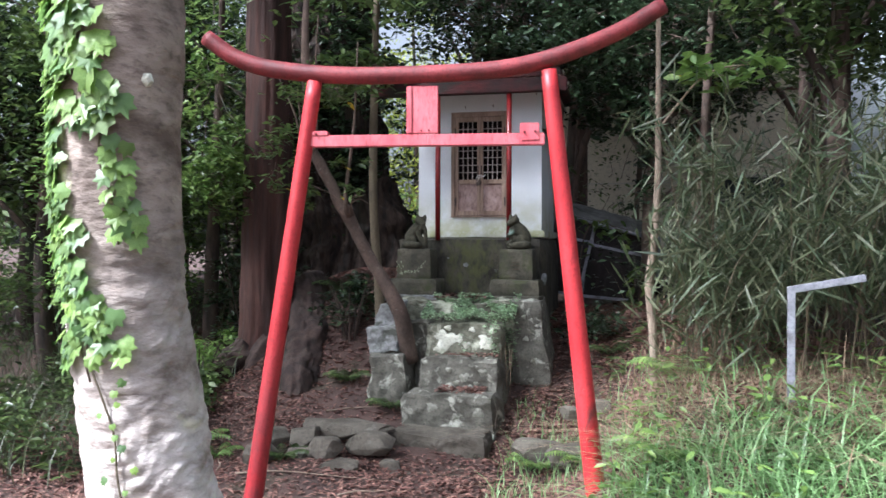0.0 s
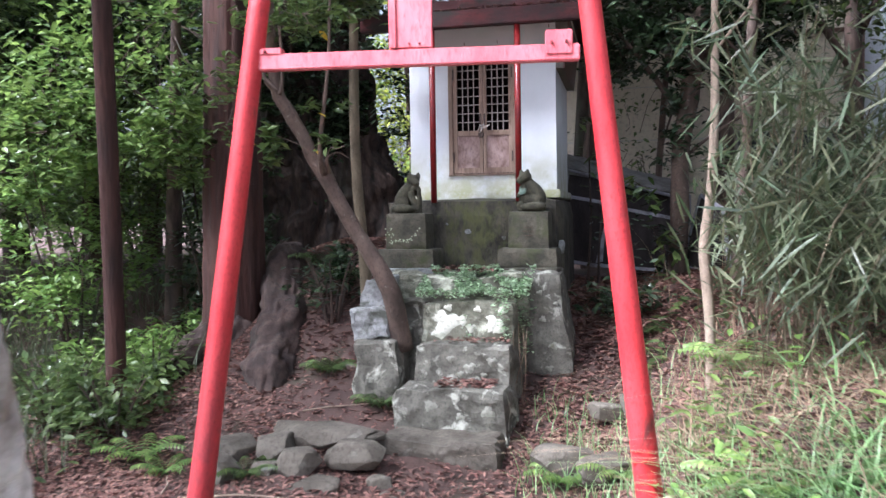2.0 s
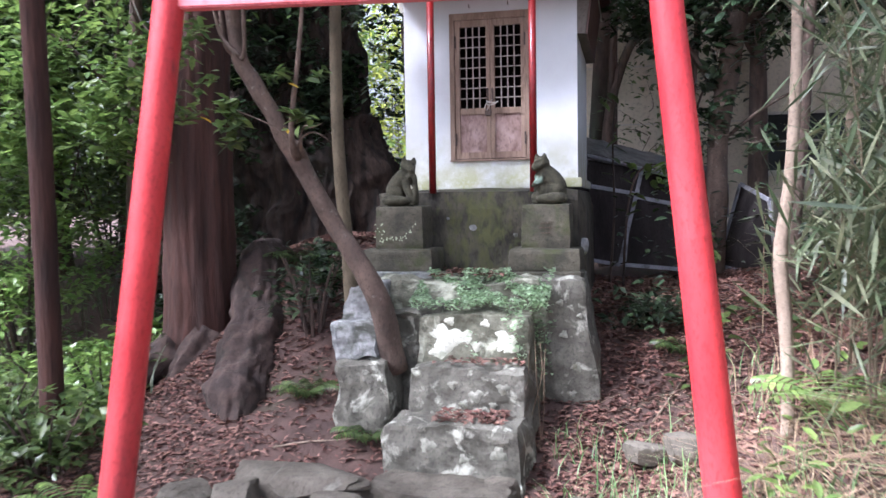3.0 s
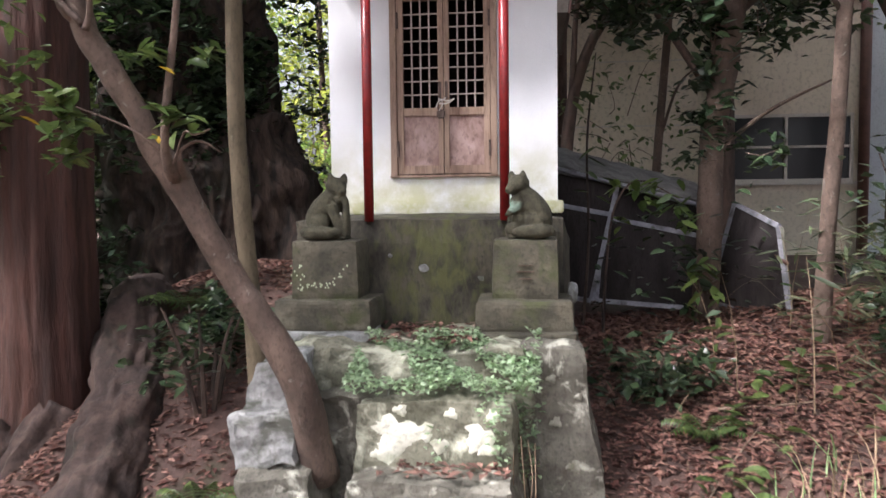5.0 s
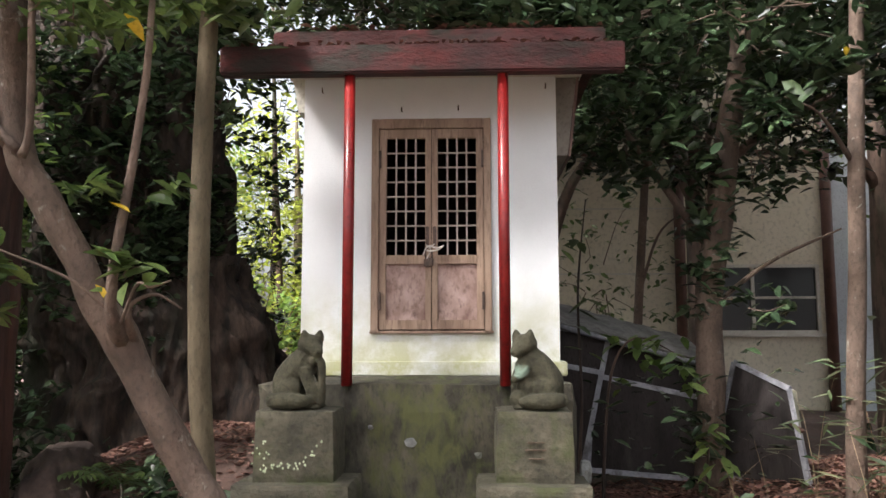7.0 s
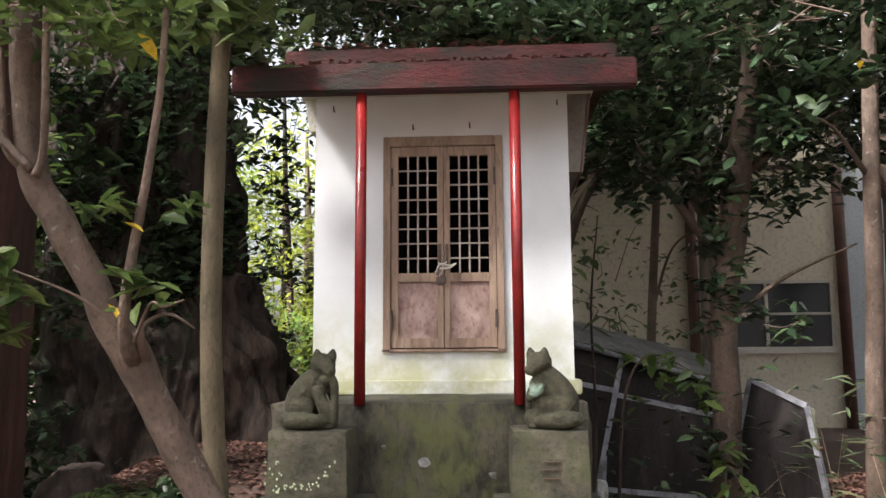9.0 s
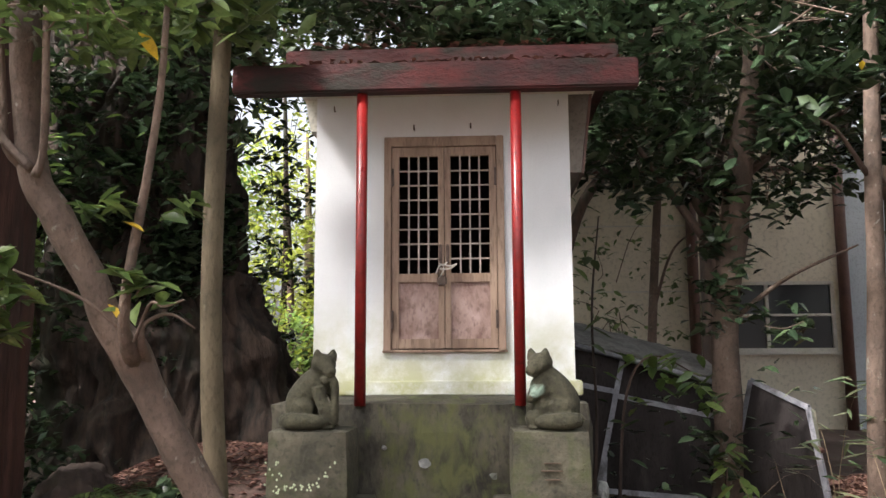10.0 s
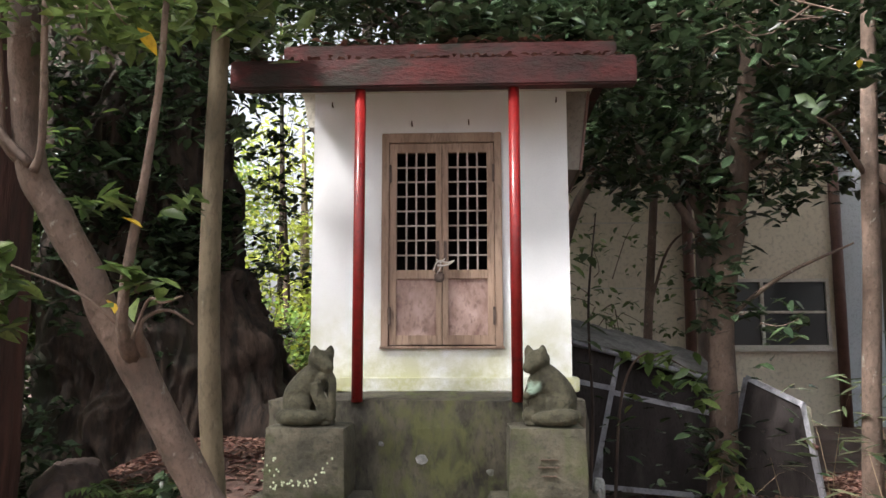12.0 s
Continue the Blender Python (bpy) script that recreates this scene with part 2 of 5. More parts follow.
LICHEN_DULL = material("grey_lichen", [(0.25, 0.25, 0.2), (0.34, 0.34, 0.28)], 14, 0.95, 0.8, (0.17, 0.17, 0.12), 12, 0.54, fine=60)
IVY = material("ivy_leaf", [(0.22, 0.35, 0.075), (0.3, 0.44, 0.11), (0.1, 0.19, 0.07)], 9, 0.42, 0.05, per_object=1.0, translucent=0.3)
BLADE = material("grass_blade", [(0.12, 0.235, 0.08), (0.2, 0.345, 0.13), (0.29, 0.41, 0.2)], 2, 0.42, 0, island=True, translucent=0.35)
SASA = material("bamboo_leaf", [(0.042, 0.072, 0.034), (0.075, 0.11, 0.05), (0.15, 0.155, 0.09)], 2, 0.45, 0, island=True, translucent=0.3)
STRAW = material("dry_straw", [(0.24, 0.17, 0.105), (0.36, 0.275, 0.18), (0.2, 0.12, 0.075)], 4, 0.85, 0, island=True)
PALE_WEED = material("pale_creeping_weed", [(0.24, 0.35, 0.18), (0.34, 0.46, 0.28), (0.42, 0.54, 0.36)], 5, 0.6, 0, island=True, translucent=0.3)
INK_RED = material("faded_red_carving", [(0.105, 0.07, 0.05), (0.09, 0.066, 0.046)], 20, 0.9, 0)
PALE_INK = material("pale_lichen_dots", [(0.4, 0.46, 0.3), (0.5, 0.55, 0.38)], 20, 0.9, 0)
GLASS = bpy.data.materials.new("window_glass")
GLASS.use_nodes = True
GLASS.node_tree.nodes["Principled BSDF"].inputs["Base Color"].default_value = (0.03, 0.035, 0.04, 1)
GLASS.node_tree.nodes["Principled BSDF"].inputs["Roughness"].default_value = 0.14


# ---- mesh helpers ----
def put_mesh(name, verts, faces, mat, parent=None, label="", smooth=False):
    me = bpy.data.meshes.new(name)
    me.from_pydata([tuple(v) for v in verts], [], faces)
    me.materials.append(mat)
    if smooth:
        me.polygons.foreach_set("use_smooth", [True] * len(me.polygons))
    me.update()
    ob = new(name, me)
    if parent:
        ob.parent = parent
    if label:
        ob["label"] = label
    return ob


def part(name, bm, mat, parent=None, label="", smooth=False):
    me = bpy.data.meshes.new(name)
    bm.normal_update()
    bm.to_mesh(me)
    bm.free()
    me.materials.append(mat)
    if smooth:
        me.polygons.foreach_set("use_smooth", [True] * len(me.polygons))
    ob = new(name, me)
    if parent:
        ob.parent = parent
    if label:
        ob["label"] = label
    return ob


def thing(name, label, category, group=""):
    return tagged(new(name), label, category, group)


def block(x0, x1, y0, y1, z0, z1, bevel=0.004, bm=None):
    bm = bm or bmesh.new()
    made = bmesh.ops.create_cube(bm, size=1, matrix=Matrix.Translation(((x0 + x1) / 2, (y0 + y1) / 2, (z0 + z1) / 2)) @ Matrix.Diagonal((x1 - x0, y1 - y0, z1 - z0, 1)))
    if bevel:
        edges = {e for v in made["verts"] for e in v.link_edges}
        bmesh.ops.bevel(bm, geom=list(edges), offset=bevel, segments=2, affect="EDGES")
    return bm


def rough_block(x0, x1, y0, y1, z0, z1, rough=0.015, cuts=7, seed=0.0, taper=0.0):
    """A hewn stone with worn, uneven faces."""
    bm = bmesh.new()
    bmesh.ops.create_cube(bm, size=1)
    bmesh.ops.subdivide_edges(bm, edges=bm.edges[:], cuts=cuts, use_grid_fill=True)
    c = Vector(((x0 + x1) / 2, (y0 + y1) / 2, (z0 + z1) / 2))
    d = Vector((x1 - x0, y1 - y0, z1 - z0))
    for v in bm.verts:
        p = v.co.copy()
        edge = sorted(abs(q) for q in p)
        worn = 1 - 0.05 * max(0, edge[1] - 0.34) / 0.16
        flare = 1 + taper * (0.5 - p.z)
        q = Vector((p.x * d.x * worn * flare, p.y * d.y * worn, p.z * d.z * worn)) + c
        n = noise.noise_vector(q * 3.5 + Vector((seed, 0, 0))) * rough + noise.noise_vector(q * 11 + Vector((seed, 5, 0))) * rough * 0.45
        n += noise.noise_vector(q * 27 + Vector((seed, 2, 0))) * rough * 0.2
        v.co = q + n
    return bm


def boulder(c, size, seed, flat=0.0, sub=3):
    bm = bmesh.new()
    bmesh.ops.create_icosphere(bm, subdivisions=sub, radius=1)
    dice = random.Random(seed)
    planes = [(Vector((dice.gauss(0, 1), dice.gauss(0, 1), dice.gauss(0, 0.8))).normalized(), dice.uniform(0.6, 0.82)) for _ in range(11)]
    for v in bm.verts:
        p = v.co.copy()
        k = 1 + 0.28 * noise.noise(p * 1.1 + Vector((seed, 0, 0))) + 0.12 * noise.noise(p * 3 + Vector((seed, 3, 0)))
        q = p * k
        for n, cut in planes:
            over = q.dot(n) - cut
            if over > 0:
                q -= n * over * 0.95
        if q.z > 0.7 - flat:
            q.z = 0.7 - flat + (q.z - 0.7 + flat) * 0.25
        v.co = Vector((q.x * size[0], q.y * size[1], q.z * size[2])) + Vector(c)
    return bm


def smooth_line(points, n):
    """n points on a smooth line through the given (x, y, z, radius) rows."""
    p = np.array(points, float)
    p = np.vstack([2 * p[0] - p[1], p, 2 * p[-1] - p[-2]])
    out = []
    last = len(p) - 3
    for s in np.linspace(0, last - 1e-6, n):
        i, u = int(s), s - int(s)
        a, b, c, d = p[i], p[i + 1], p[i + 2], p[i + 3]
        out.append(0.5 * (2 * b + (c - a) * u + (2 * a - 5 * b + 4 * c - d) * u * u + (3 * b - a - 3 * c + d) * u ** 3))
    return np.array(out)


def tube(points, rings=16, sides=10, lumps=0.0, lump_scale=4.0, seed=0.0, verts=None, faces=None, straight=False, flutes=0.0, wrinkle=0.0, furrow=0.0):
    """A limb, pipe or trunk through (x, y, z, radius) rows; adds to verts and faces and returns them."""
    verts = [] if verts is None else verts
    faces = [] if faces is None else faces
    line = np.array(points, float) if straight else smooth_line(points, rings)
    base = len(verts)
    count = len(line)
    ways = np.gradient(line[:, :3], axis=0)
    for i in range(count):
        w = Vector(ways[i]).normalized()
        ref = Vector((0, 1, 0)) if abs(w.y) < 0.9 else Vector((1, 0, 0))
        u = w.cross(ref).normalized()
        v = w.cross(u)
        for k in range(sides):
            a = 2 * math.pi * k / sides
            way = u * math.cos(a) + v * math.sin(a)
            c = Vector(line[i, :3])
            r = max(line[i, 3], 0.001)
            if lumps:
                q = (c + way * r) * lump_scale
                r *= 1 + lumps * noise.noise(q + Vector((seed, 0, 0))) + 0.4 * lumps * noise.noise(q * 3 + Vector((seed, 9, 0)))
            if flutes:
                q = Vector((math.cos(a) * 2.2, math.sin(a) * 2.2, c.z * 0.35 + seed))
                r *= 1 + flutes * (abs(noise.noise(q)) * 2.2 - 0.4 + 0.35 * noise.noise(Vector((math.cos(a) * 9, math.sin(a) * 9, c.z * 1.6))))
            if furrow:
                warp = 0.5 * noise.noise(Vector((math.cos(a) * 2, math.sin(a) * 2, c.z * 1.4)))
                q = Vector((math.cos(a + warp) * 9, math.sin(a + warp) * 9, c.z * 1.1 + seed))
                r += furrow * (0.5 - 2.2 * abs(noise.noise(q))) + 0.6 * furrow * (0.5 - 2 * abs(noise.noise(q * 2.6)))
            if wrinkle:
                low = float(step(2.1, 1.2, c.z))
                bend = 2.4 * noise.noise(Vector((math.cos(a) * 1.3, math.sin(a) * 1.3, c.z * 2.5)))
                q = Vector((math.cos(a) * 2.6, math.sin(a) * 2.6, c.z * 21 + 1.6 * math.sin(a) + bend))
                r *= 1 + wrinkle * low * (abs(noise.noise(q)) * 1.6 - 0.5)
            verts.append(tuple(c + way * r))
    for i in range(count - 1):
        for k in range(sides):
            a, b = base + i * sides + k, base + i * sides + (k + 1) % sides
            faces.append((a, b, b + sides, a + sides))
    faces.append(tuple(base + k for k in reversed(range(sides))))
    faces.append(tuple(base + (count - 1) * sides + k for k in range(sides)))
    return verts, faces


def pipe(name, points, mat, parent=None, label="", rings=12, sides=12, lumps=0.0, straight=False, seed=0.0):
    v, f = tube(points, rings, sides, lumps, seed=seed, straight=straight)
    return put_mesh(name, v, f, mat, parent, label, True)


rng = np.random.default_rng(7)


def leaf_mesh(centres, length, width, droop=0.3, spread=1.0, fold=0.18, up=None, pts=6):
    """Many small pointed leaves, folded on the midrib, each six-cornered, about the centres, in one vertex and face list."""
    n = len(centres)
    a = rng.uniform(0, 2 * np.pi, n)
    tip = np.stack([np.cos(a), np.sin(a), rng.normal(-droop, 0.35 * spread, n)], 1)
    tip /= np.linalg.norm(tip, axis=1)[:, None]
    side = np.cross(tip, np.array([0, 0, 1.0]) + rng.normal(0, 0.35 * spread, (n, 3)))
    side /= np.linalg.norm(side, axis=1)[:, None]
    nor = np.cross(side, tip)
    size = rng.uniform(0.7, 1.25, n)[:, None]
    L, W = tip * length * size, side * width * size
    N = nor * width * fold * size
    base = centres - L * 0.5
    if pts == 6:
        rows = [base, base + L * 0.3 + W * 0.45 + N, base + L * 0.65 + W * 0.38 + N, base + L, base + L * 0.65 - W * 0.38 + N, base + L * 0.3 - W * 0.45 + N]
        verts = np.stack(rows, 1).reshape(-1, 3)
        k = np.arange(n) * 6
        faces = np.concatenate([np.stack([k, k + 1, k + 2, k + 3], 1), np.stack([k, k + 3, k + 4, k + 5], 1)])
    else:
        rows = [base, base + L * 0.45 + W * 0.5 + N, base + L, base + L * 0.45 - W * 0.5 + N]
        verts = np.stack(rows, 1).reshape(-1, 3)
        k = np.arange(n) * 4
        faces = np.concatenate([np.stack([k, k + 1, k + 2], 1), np.stack([k, k + 2, k + 3], 1)])
    return verts, faces


def array_mesh(name, verts, faces, mat, parent=None, label=""):
    me = bpy.data.meshes.new(name)
    verts, faces = np.asarray(verts, np.float32), np.asarray(faces, np.int32)
    sides = faces.shape[1]
    me.vertices.add(len(verts))
    me.vertices.foreach_set("co", verts.ravel())
    me.loops.add(faces.size)
    me.loops.foreach_set("vertex_index", faces.ravel())
    me.polygons.add(len(faces))
    me.polygons.foreach_set("loop_start", np.arange(len(faces), dtype=np.int32) * sides)
    me.polygons.foreach_set("loop_total", np.full(len(faces), sides, np.int32))
    me.update(calc_edges=True)
    me.materials.append(mat)
    ob = new(name, me)
    if parent:
        ob.parent = parent
    if label:
        ob["label"] = label
    return ob


def clouds(centre, radius, clumps, per, clump_size, shell=0.45):
    """Points in uneven clumps through an ellipsoid, with gaps between them."""
    way = rng.normal(size=(clumps, 3))
    way /= np.linalg.norm(way, axis=1)[:, None]
    far = rng.uniform(shell, 1.0, clumps)[:, None] ** 0.7
    spots = np.array(centre) + way * far * np.array(radius)
    pts = np.repeat(spots, per, 0) + rng.normal(size=(clumps * per, 3)) * clump_size * np.array([1, 1, 0.6]) * np.repeat(rng.uniform(0.5, 1.3, clumps), per)[:, None]
    return spots, pts


def step(a, b, v):
    u = np.clip((v - a) / (b - a), 0, 1)
    return u * u * (3 - 2 * u)


def ground_at(x, y):
    low = step(-1.0, -2.2, x)
    rise = step(6.3, 9.6, y) * (1 - low) + step(8.2, 12.0, y) * low
    bank = 0.86 * step(1.75, 3.1, x) * step(2.6, 5.9, y) * (1 - 0.85 * step(6.7, 8.8, y))
    mound = 0.42 * step(7.7, 9.3, y) * step(-1.7, -0.8, x) * (1 - step(-0.05, 0.5, x)) * (1 - step(10.5, 13, y))
    near = np.clip(1 - (abs(x) + abs(y - 6)) / 60, 0, 1)
    wobble = 0.05 * np.sin(x * 1.9 + 0.7 * y) * np.cos(y * 1.4 - 0.5 * x) + 0.02 * np.sin(5.1 * x + 1.3) * np.sin(4.3 * y)
    return -0.13 + 0.95 * rise + mound + bank * np.clip(1 - (x - 6) / 12, 0, 1) + wobble * near


# ---- ground ----
axis = np.concatenate([-np.geomspace(300, 9, 16), np.arange(-8, 8.01, 0.1), np.geomspace(9, 300, 16)])
gx, gy = np.meshgrid(axis, axis + 5.0, indexing="ij")
gz = ground_at(gx, gy)
n = len(axis)
idx = np.arange(n * n).reshape(n, n)
quads = np.stack([idx[:-1, :-1], idx[1:, :-1], idx[1:, 1:], idx[:-1, 1:]], -1).reshape(-1, 4)
ground = tagged(array_mesh("ground", np.stack([gx, gy, gz], -1).reshape(-1, 3), quads, SOIL), "brown bare soil sloping up to the shrine", "ground", kind="structure")
ground.data.polygons.foreach_set("use_smooth", [True] * len(ground.data.polygons))


def gz_at(x, y):
    return float(ground_at(np.float64(x), np.float64(y)))


# ---- building behind ----
building = tagged(new("building"), "cream panelled building with a sliding window behind the trees", "building", kind="structure")
building.location.x = -0.055
part("wall", block(1.2, 3.8, 15.0, 15.2, 0.3, 6.6, 0), CREAM, building)
part("wall", block(5.43, 5.6, 15.0, 15.2, 0.3, 6.6, 0), CREAM, building)
part("wall", block(3.8, 5.43, 15.0, 15.2, 0.3, 1.88, 0), CREAM, building)
part("wall", block(3.8, 5.43, 15.0, 15.2, 2.74, 6.6, 0), CREAM, building)
part("side_wall", block(5.6, 12.0, 15.04, 15.2, 0.3, 6.6, 0), BLUEGREY, building, "pale blue-grey wall")
part("side_wall", block(1.2, 1.4, 15.2, 22.0, 0.3, 6.6, 0), CREAM, building)
part("roof", block(0.9, 12.3, 14.8, 22.2, 6.6, 6.75, 0.01), PIPE, building)
part("flashing", block(1.2, 5.6, 14.96, 15.0, 4.14, 4.2, 0.004), PIPE, building, "dark horizontal flashing strip")
for z in (2.62, 3.45):
    part("panel_joint", block(1.2, 3.7, 14.992, 15.0, z, z + 0.018, 0), PALE_FRAME, building)
for x in (3.7, 5.52):
    pipe("downpipe", [(x, 14.92, 0.4, 0.068), (x + 0.02, 14.92, 5.6, 0.068)], PIPE, building, "dark brown downpipe", 2, 10, straight=True)
wframe = part("window_frame", block(3.8, 5.43, 14.98, 15.05, 2.70, 2.74, 0.004), PALE_FRAME, building, "cream window frame")
for x0, x1, z0, z1 in ((3.8, 5.43, 1.88, 1.92), (3.8, 3.84, 1.92, 2.70), (5.39, 5.43, 1.92, 2.70), (4.59, 4.63, 1.92, 2.70), (3.84, 4.59, 2.31, 2.34), (4.63, 5.39, 2.31, 2.34)):
    part("frame_bar", block(x0, x1, 14.98, 15.04, z0, z1, 0.003), PALE_FRAME, wframe)
for x0, x1, z0, z1 in ((3.84, 4.59, 1.92, 2.31), (4.63, 5.39, 1.92, 2.31), (3.84, 4.59, 2.34, 2.70), (4.63, 5.39, 2.34, 2.70)):
    part("pane", block(x0, x1, 15.02, 15.03, z0, z1, 0), GLASS, wframe)
part("window_sill", block(3.76, 5.47, 14.93, 15.0, 1.84, 1.88, 0.004), PALE_FRAME, building)

# ---- torii gate ----
torii = thing("torii_gate", "small red-painted pipe torii gate with a curved top beam", "torii gate")
torii.matrix_world = pose(0.4, 5.1, 0, 0, 0, 6.96)
pipe("top_beam", [(-0.547, 0, 2.816, 0.05), (-0.36, 0, 2.689, 0.05), (-0.124, 0, 2.615, 0.053), (0.289, 0, 2.57, 0.053), (0.781, 0, 2.566, 0.053), (1.266, 0, 2.59, 0.053), (1.617, 0, 2.668, 0.053), (1.942, 0, 2.796, 0.05), (2.186, 0, 2.936, 0.05)], RED_OLD, torii, "curved weathered dark red top beam", 48, 14)
pipe("leg", [(-0.28, 0, -0.187, 0.060), (0.13, 0, 2.535, 0.046)], RED_DIRTY, torii, "red painted leg with a worn dirty foot", 24, 14)
pipe("leg", [(1.852, 0, -0.286, 0.062), (1.53, 0, 2.575, 0.047)], RED, torii, "", 24, 14)
part("tie_beam", block(0.067, 1.508, -0.026, 0.026, 2.137, 2.208, 0.006), RED_FADED, torii, "faded pinkish red cross beam")
part("wedge", block(0.096, 0.217, -0.03, 0.03, 2.202, 2.233, 0.005), RED_FADED, torii)
part("wedge", block(1.363, 1.477, -0.032, 0.032, 2.162, 2.266, 0.005), RED_FADED, torii)
plaque = part("plaque", block(0.692, 0.881, -0.022, 0.006, 2.212, 2.494, 0.004), RED_FADED, torii, "blank faded red name plaque")
part("plaque_strip", block(0.694, 0.724, -0.03, -0.022, 2.214, 2.487, 0.002), RED_FADED, plaque)
for x in (0.781, 0.826):
    part("bolt", block(x - 0.006, x + 0.006, -0.03, -0.022, 2.223, 2.235, 0.003), RED_OLD, plaque)
for x, z in ((0.144, 2.217), (1.389, 2.213), (1.451, 2.215)):
    part("bolt", block(x - 0.006, x + 0.006, -0.042, -0.028, z - 0.006, z + 0.006, 0.002), RED_OLD, torii)

# ---- podium, steps and side stones ----
podium = thing("podium", "moss-stained concrete podium under the shrine", "podium")
part("podium_body", rough_block(0.06, 1.565, 8.42, 10.35, 0.55, 1.632, 0.012, 14, 2.0, 0.02), MOSSY, podium)
for x, z, r in ((0.797, 1.355, 0.03), (0.62, 1.42, 0.016), (1.1, 1.3, 0.02)):
    part("lichen_patch", boulder((x, 8.414, z), (r, 0.007, r * 0.8), x * 9), PALE_STONE, podium, "pale crusty lichen patch")
part("corner_lump", boulder((1.575, 8.44, 1.23), (0.035, 0.05, 0.06), 4.4), PALE_STONE, podium, "broken pale concrete lump")
landing = thing("stone_landing", "rough weathered stone landing before the podium", "landing")
part("landing_body", rough_block(0.12, 1.36, 7.80, 8.5, 0.2, 1.04, 0.05, 20, 7.0, 0.06), LICHEN_HEAVY, landing)
cheek = part("cheek_stone", rough_block(1.31, 1.615, 7.84, 8.5, 0.05, 1.06, 0.022, 14, 11.0, 0.22), LICHEN, landing, "tall grey slab at the landing's side")
for vert in cheek.data.vertices:
    vert.co.x += 0.11 * (0.85 - vert.co.z)
steps = [
    ("bottom step", 0.50, 1.285, 6.74, 7.2, -0.3, 0.045, ROCK, "brown and grey worn bottom stone step"),
    ("s2", 0.53, 1.315, 7.05, 7.5, -0.2, 0.305, LICHEN, "rough lichen-spotted stone step"),
    ("s3", 0.60, 1.30, 7.36, 7.8, 0.0, 0.565, LICHEN, "rough lichen-spotted stone step"),
    ("s4", 0.60, 1.29, 7.58, 8.0, 0.3, 0.86, LICHEN_HEAVY, "stone step covered in pale lichen patches"),
]
lichen = []
for i, (_, x0, x1, y0, y1, z0, z1, mat, text) in enumerate(steps):
    stone = tagged(part("stone_step", rough_block(x0, x1, y0, y1, z0, z1, 0.036, 20, 3.0 * i + 0.4, 0.10), mat), text, "step", "steps to the shrine")
    lichen.append(stone)
def lichen_on(ob, spots, seed, mat):
    """Crusts of lichen, each an uneven thin disc lying on the front of a stone; spots: (x, z, radius)."""
    tree_of = BVHTree.FromPolygons([v.co for v in ob.data.vertices], [p.vertices for p in ob.data.polygons])
    dice = random.Random(seed)
    for x, z, r in spots:
        pts, phase = [], dice.uniform(0, 6)
        for ring in (0.0, 0.5, 1.0):
            for k in range(1 if ring == 0 else 18):
                a = 2 * math.pi * k / 18
                rr = r * ring * (1 + 0.25 * math.sin(3 * a + phase) + 0.14 * math.sin(7 * a + 2 * phase))
                hit = tree_of.ray_cast(Vector((x + rr * math.cos(a), 5.0, z + 0.85 * rr * math.sin(a))), Vector((0, 1, 0)))[0]
                pts.append(hit)
        if any(p is None for p in pts) or max(p.y for p in pts) - min(p.y for p in pts) > 0.3:
            continue
        proud = [0.009] + [0.008] * 18 + [-0.002] * 18
        verts = [(p.x, p.y - d, p.z) for p, d in zip(pts, proud)]
        faces = [(0, 1 + k, 1 + (k + 1) % 18) for k in range(18)] + [(1 + k, 19 + k, 19 + (k + 1) % 18, 1 + (k + 1) % 18) for k in range(18)]
        put_mesh("lichen_patch", verts, faces, mat, ob, "pale crusty lichen patch", True)


side_stones = [
    (rough_block(0.16, 0.36, 7.55, 7.85, 0.80, 1.03, 0.04, 12, 31.0, 0.3), PALE_STONE, "white weathered boulder stacked beside the steps"),
    (rough_block(0.09, 0.36, 7.46, 7.85, 0.58, 0.82, 0.04, 12, 37.0, 0.15), PALE_STONE, "grey boulder stacked beside the steps"),
    (rough_block(0.12, 0.46, 7.40, 7.9, -0.05, 0.59, 0.05, 14, 43.0, 0.1), LICHEN, "lichened boulder at the foot of the stack"),
    (rough_block(0.40, 0.72, 7.66, 8.0, 0.1, 0.88, 0.06, 14, 47.0, 0.2), LICHEN, "lichened boulder between stack and steps"),
]
lichen_on(lichen[3], [(0.78, 0.70, 0.11), (0.90, 0.72, 0.05), (0.72, 0.62, 0.05), (1.14, 0.70, 0.07), (1.18, 0.66, 0.05), (1.2, 0.79, 0.035), (1.02, 0.80, 0.03), (0.80, 0.81, 0.035), (0.97, 0.66, 0.04)], 1, LICHEN_SPOT)
lichen_on(lichen[2], [(0.86, 0.47, 0.03), (1.0, 0.41, 0.045), (1.16, 0.46, 0.04), (1.1, 0.36, 0.025), (0.93, 0.36, 0.03)], 2, LICHEN_DULL)
lichen_on(lichen[1], [(0.78, 0.2, 0.045), (1.18, 0.17, 0.05), (0.98, 0.13, 0.03)], 3, LICHEN_DULL)
lichen_on(cheek, [(1.47, 0.7, 0.03), (1.55, 0.5, 0.035), (1.45, 0.9, 0.025), (1.52, 0.33, 0.03), (1.57, 0.82, 0.02)], 5, LICHEN_DULL)
for bm, mat, text in side_stones:
    tagged(part("boulder", bm, mat), text, "boulder")
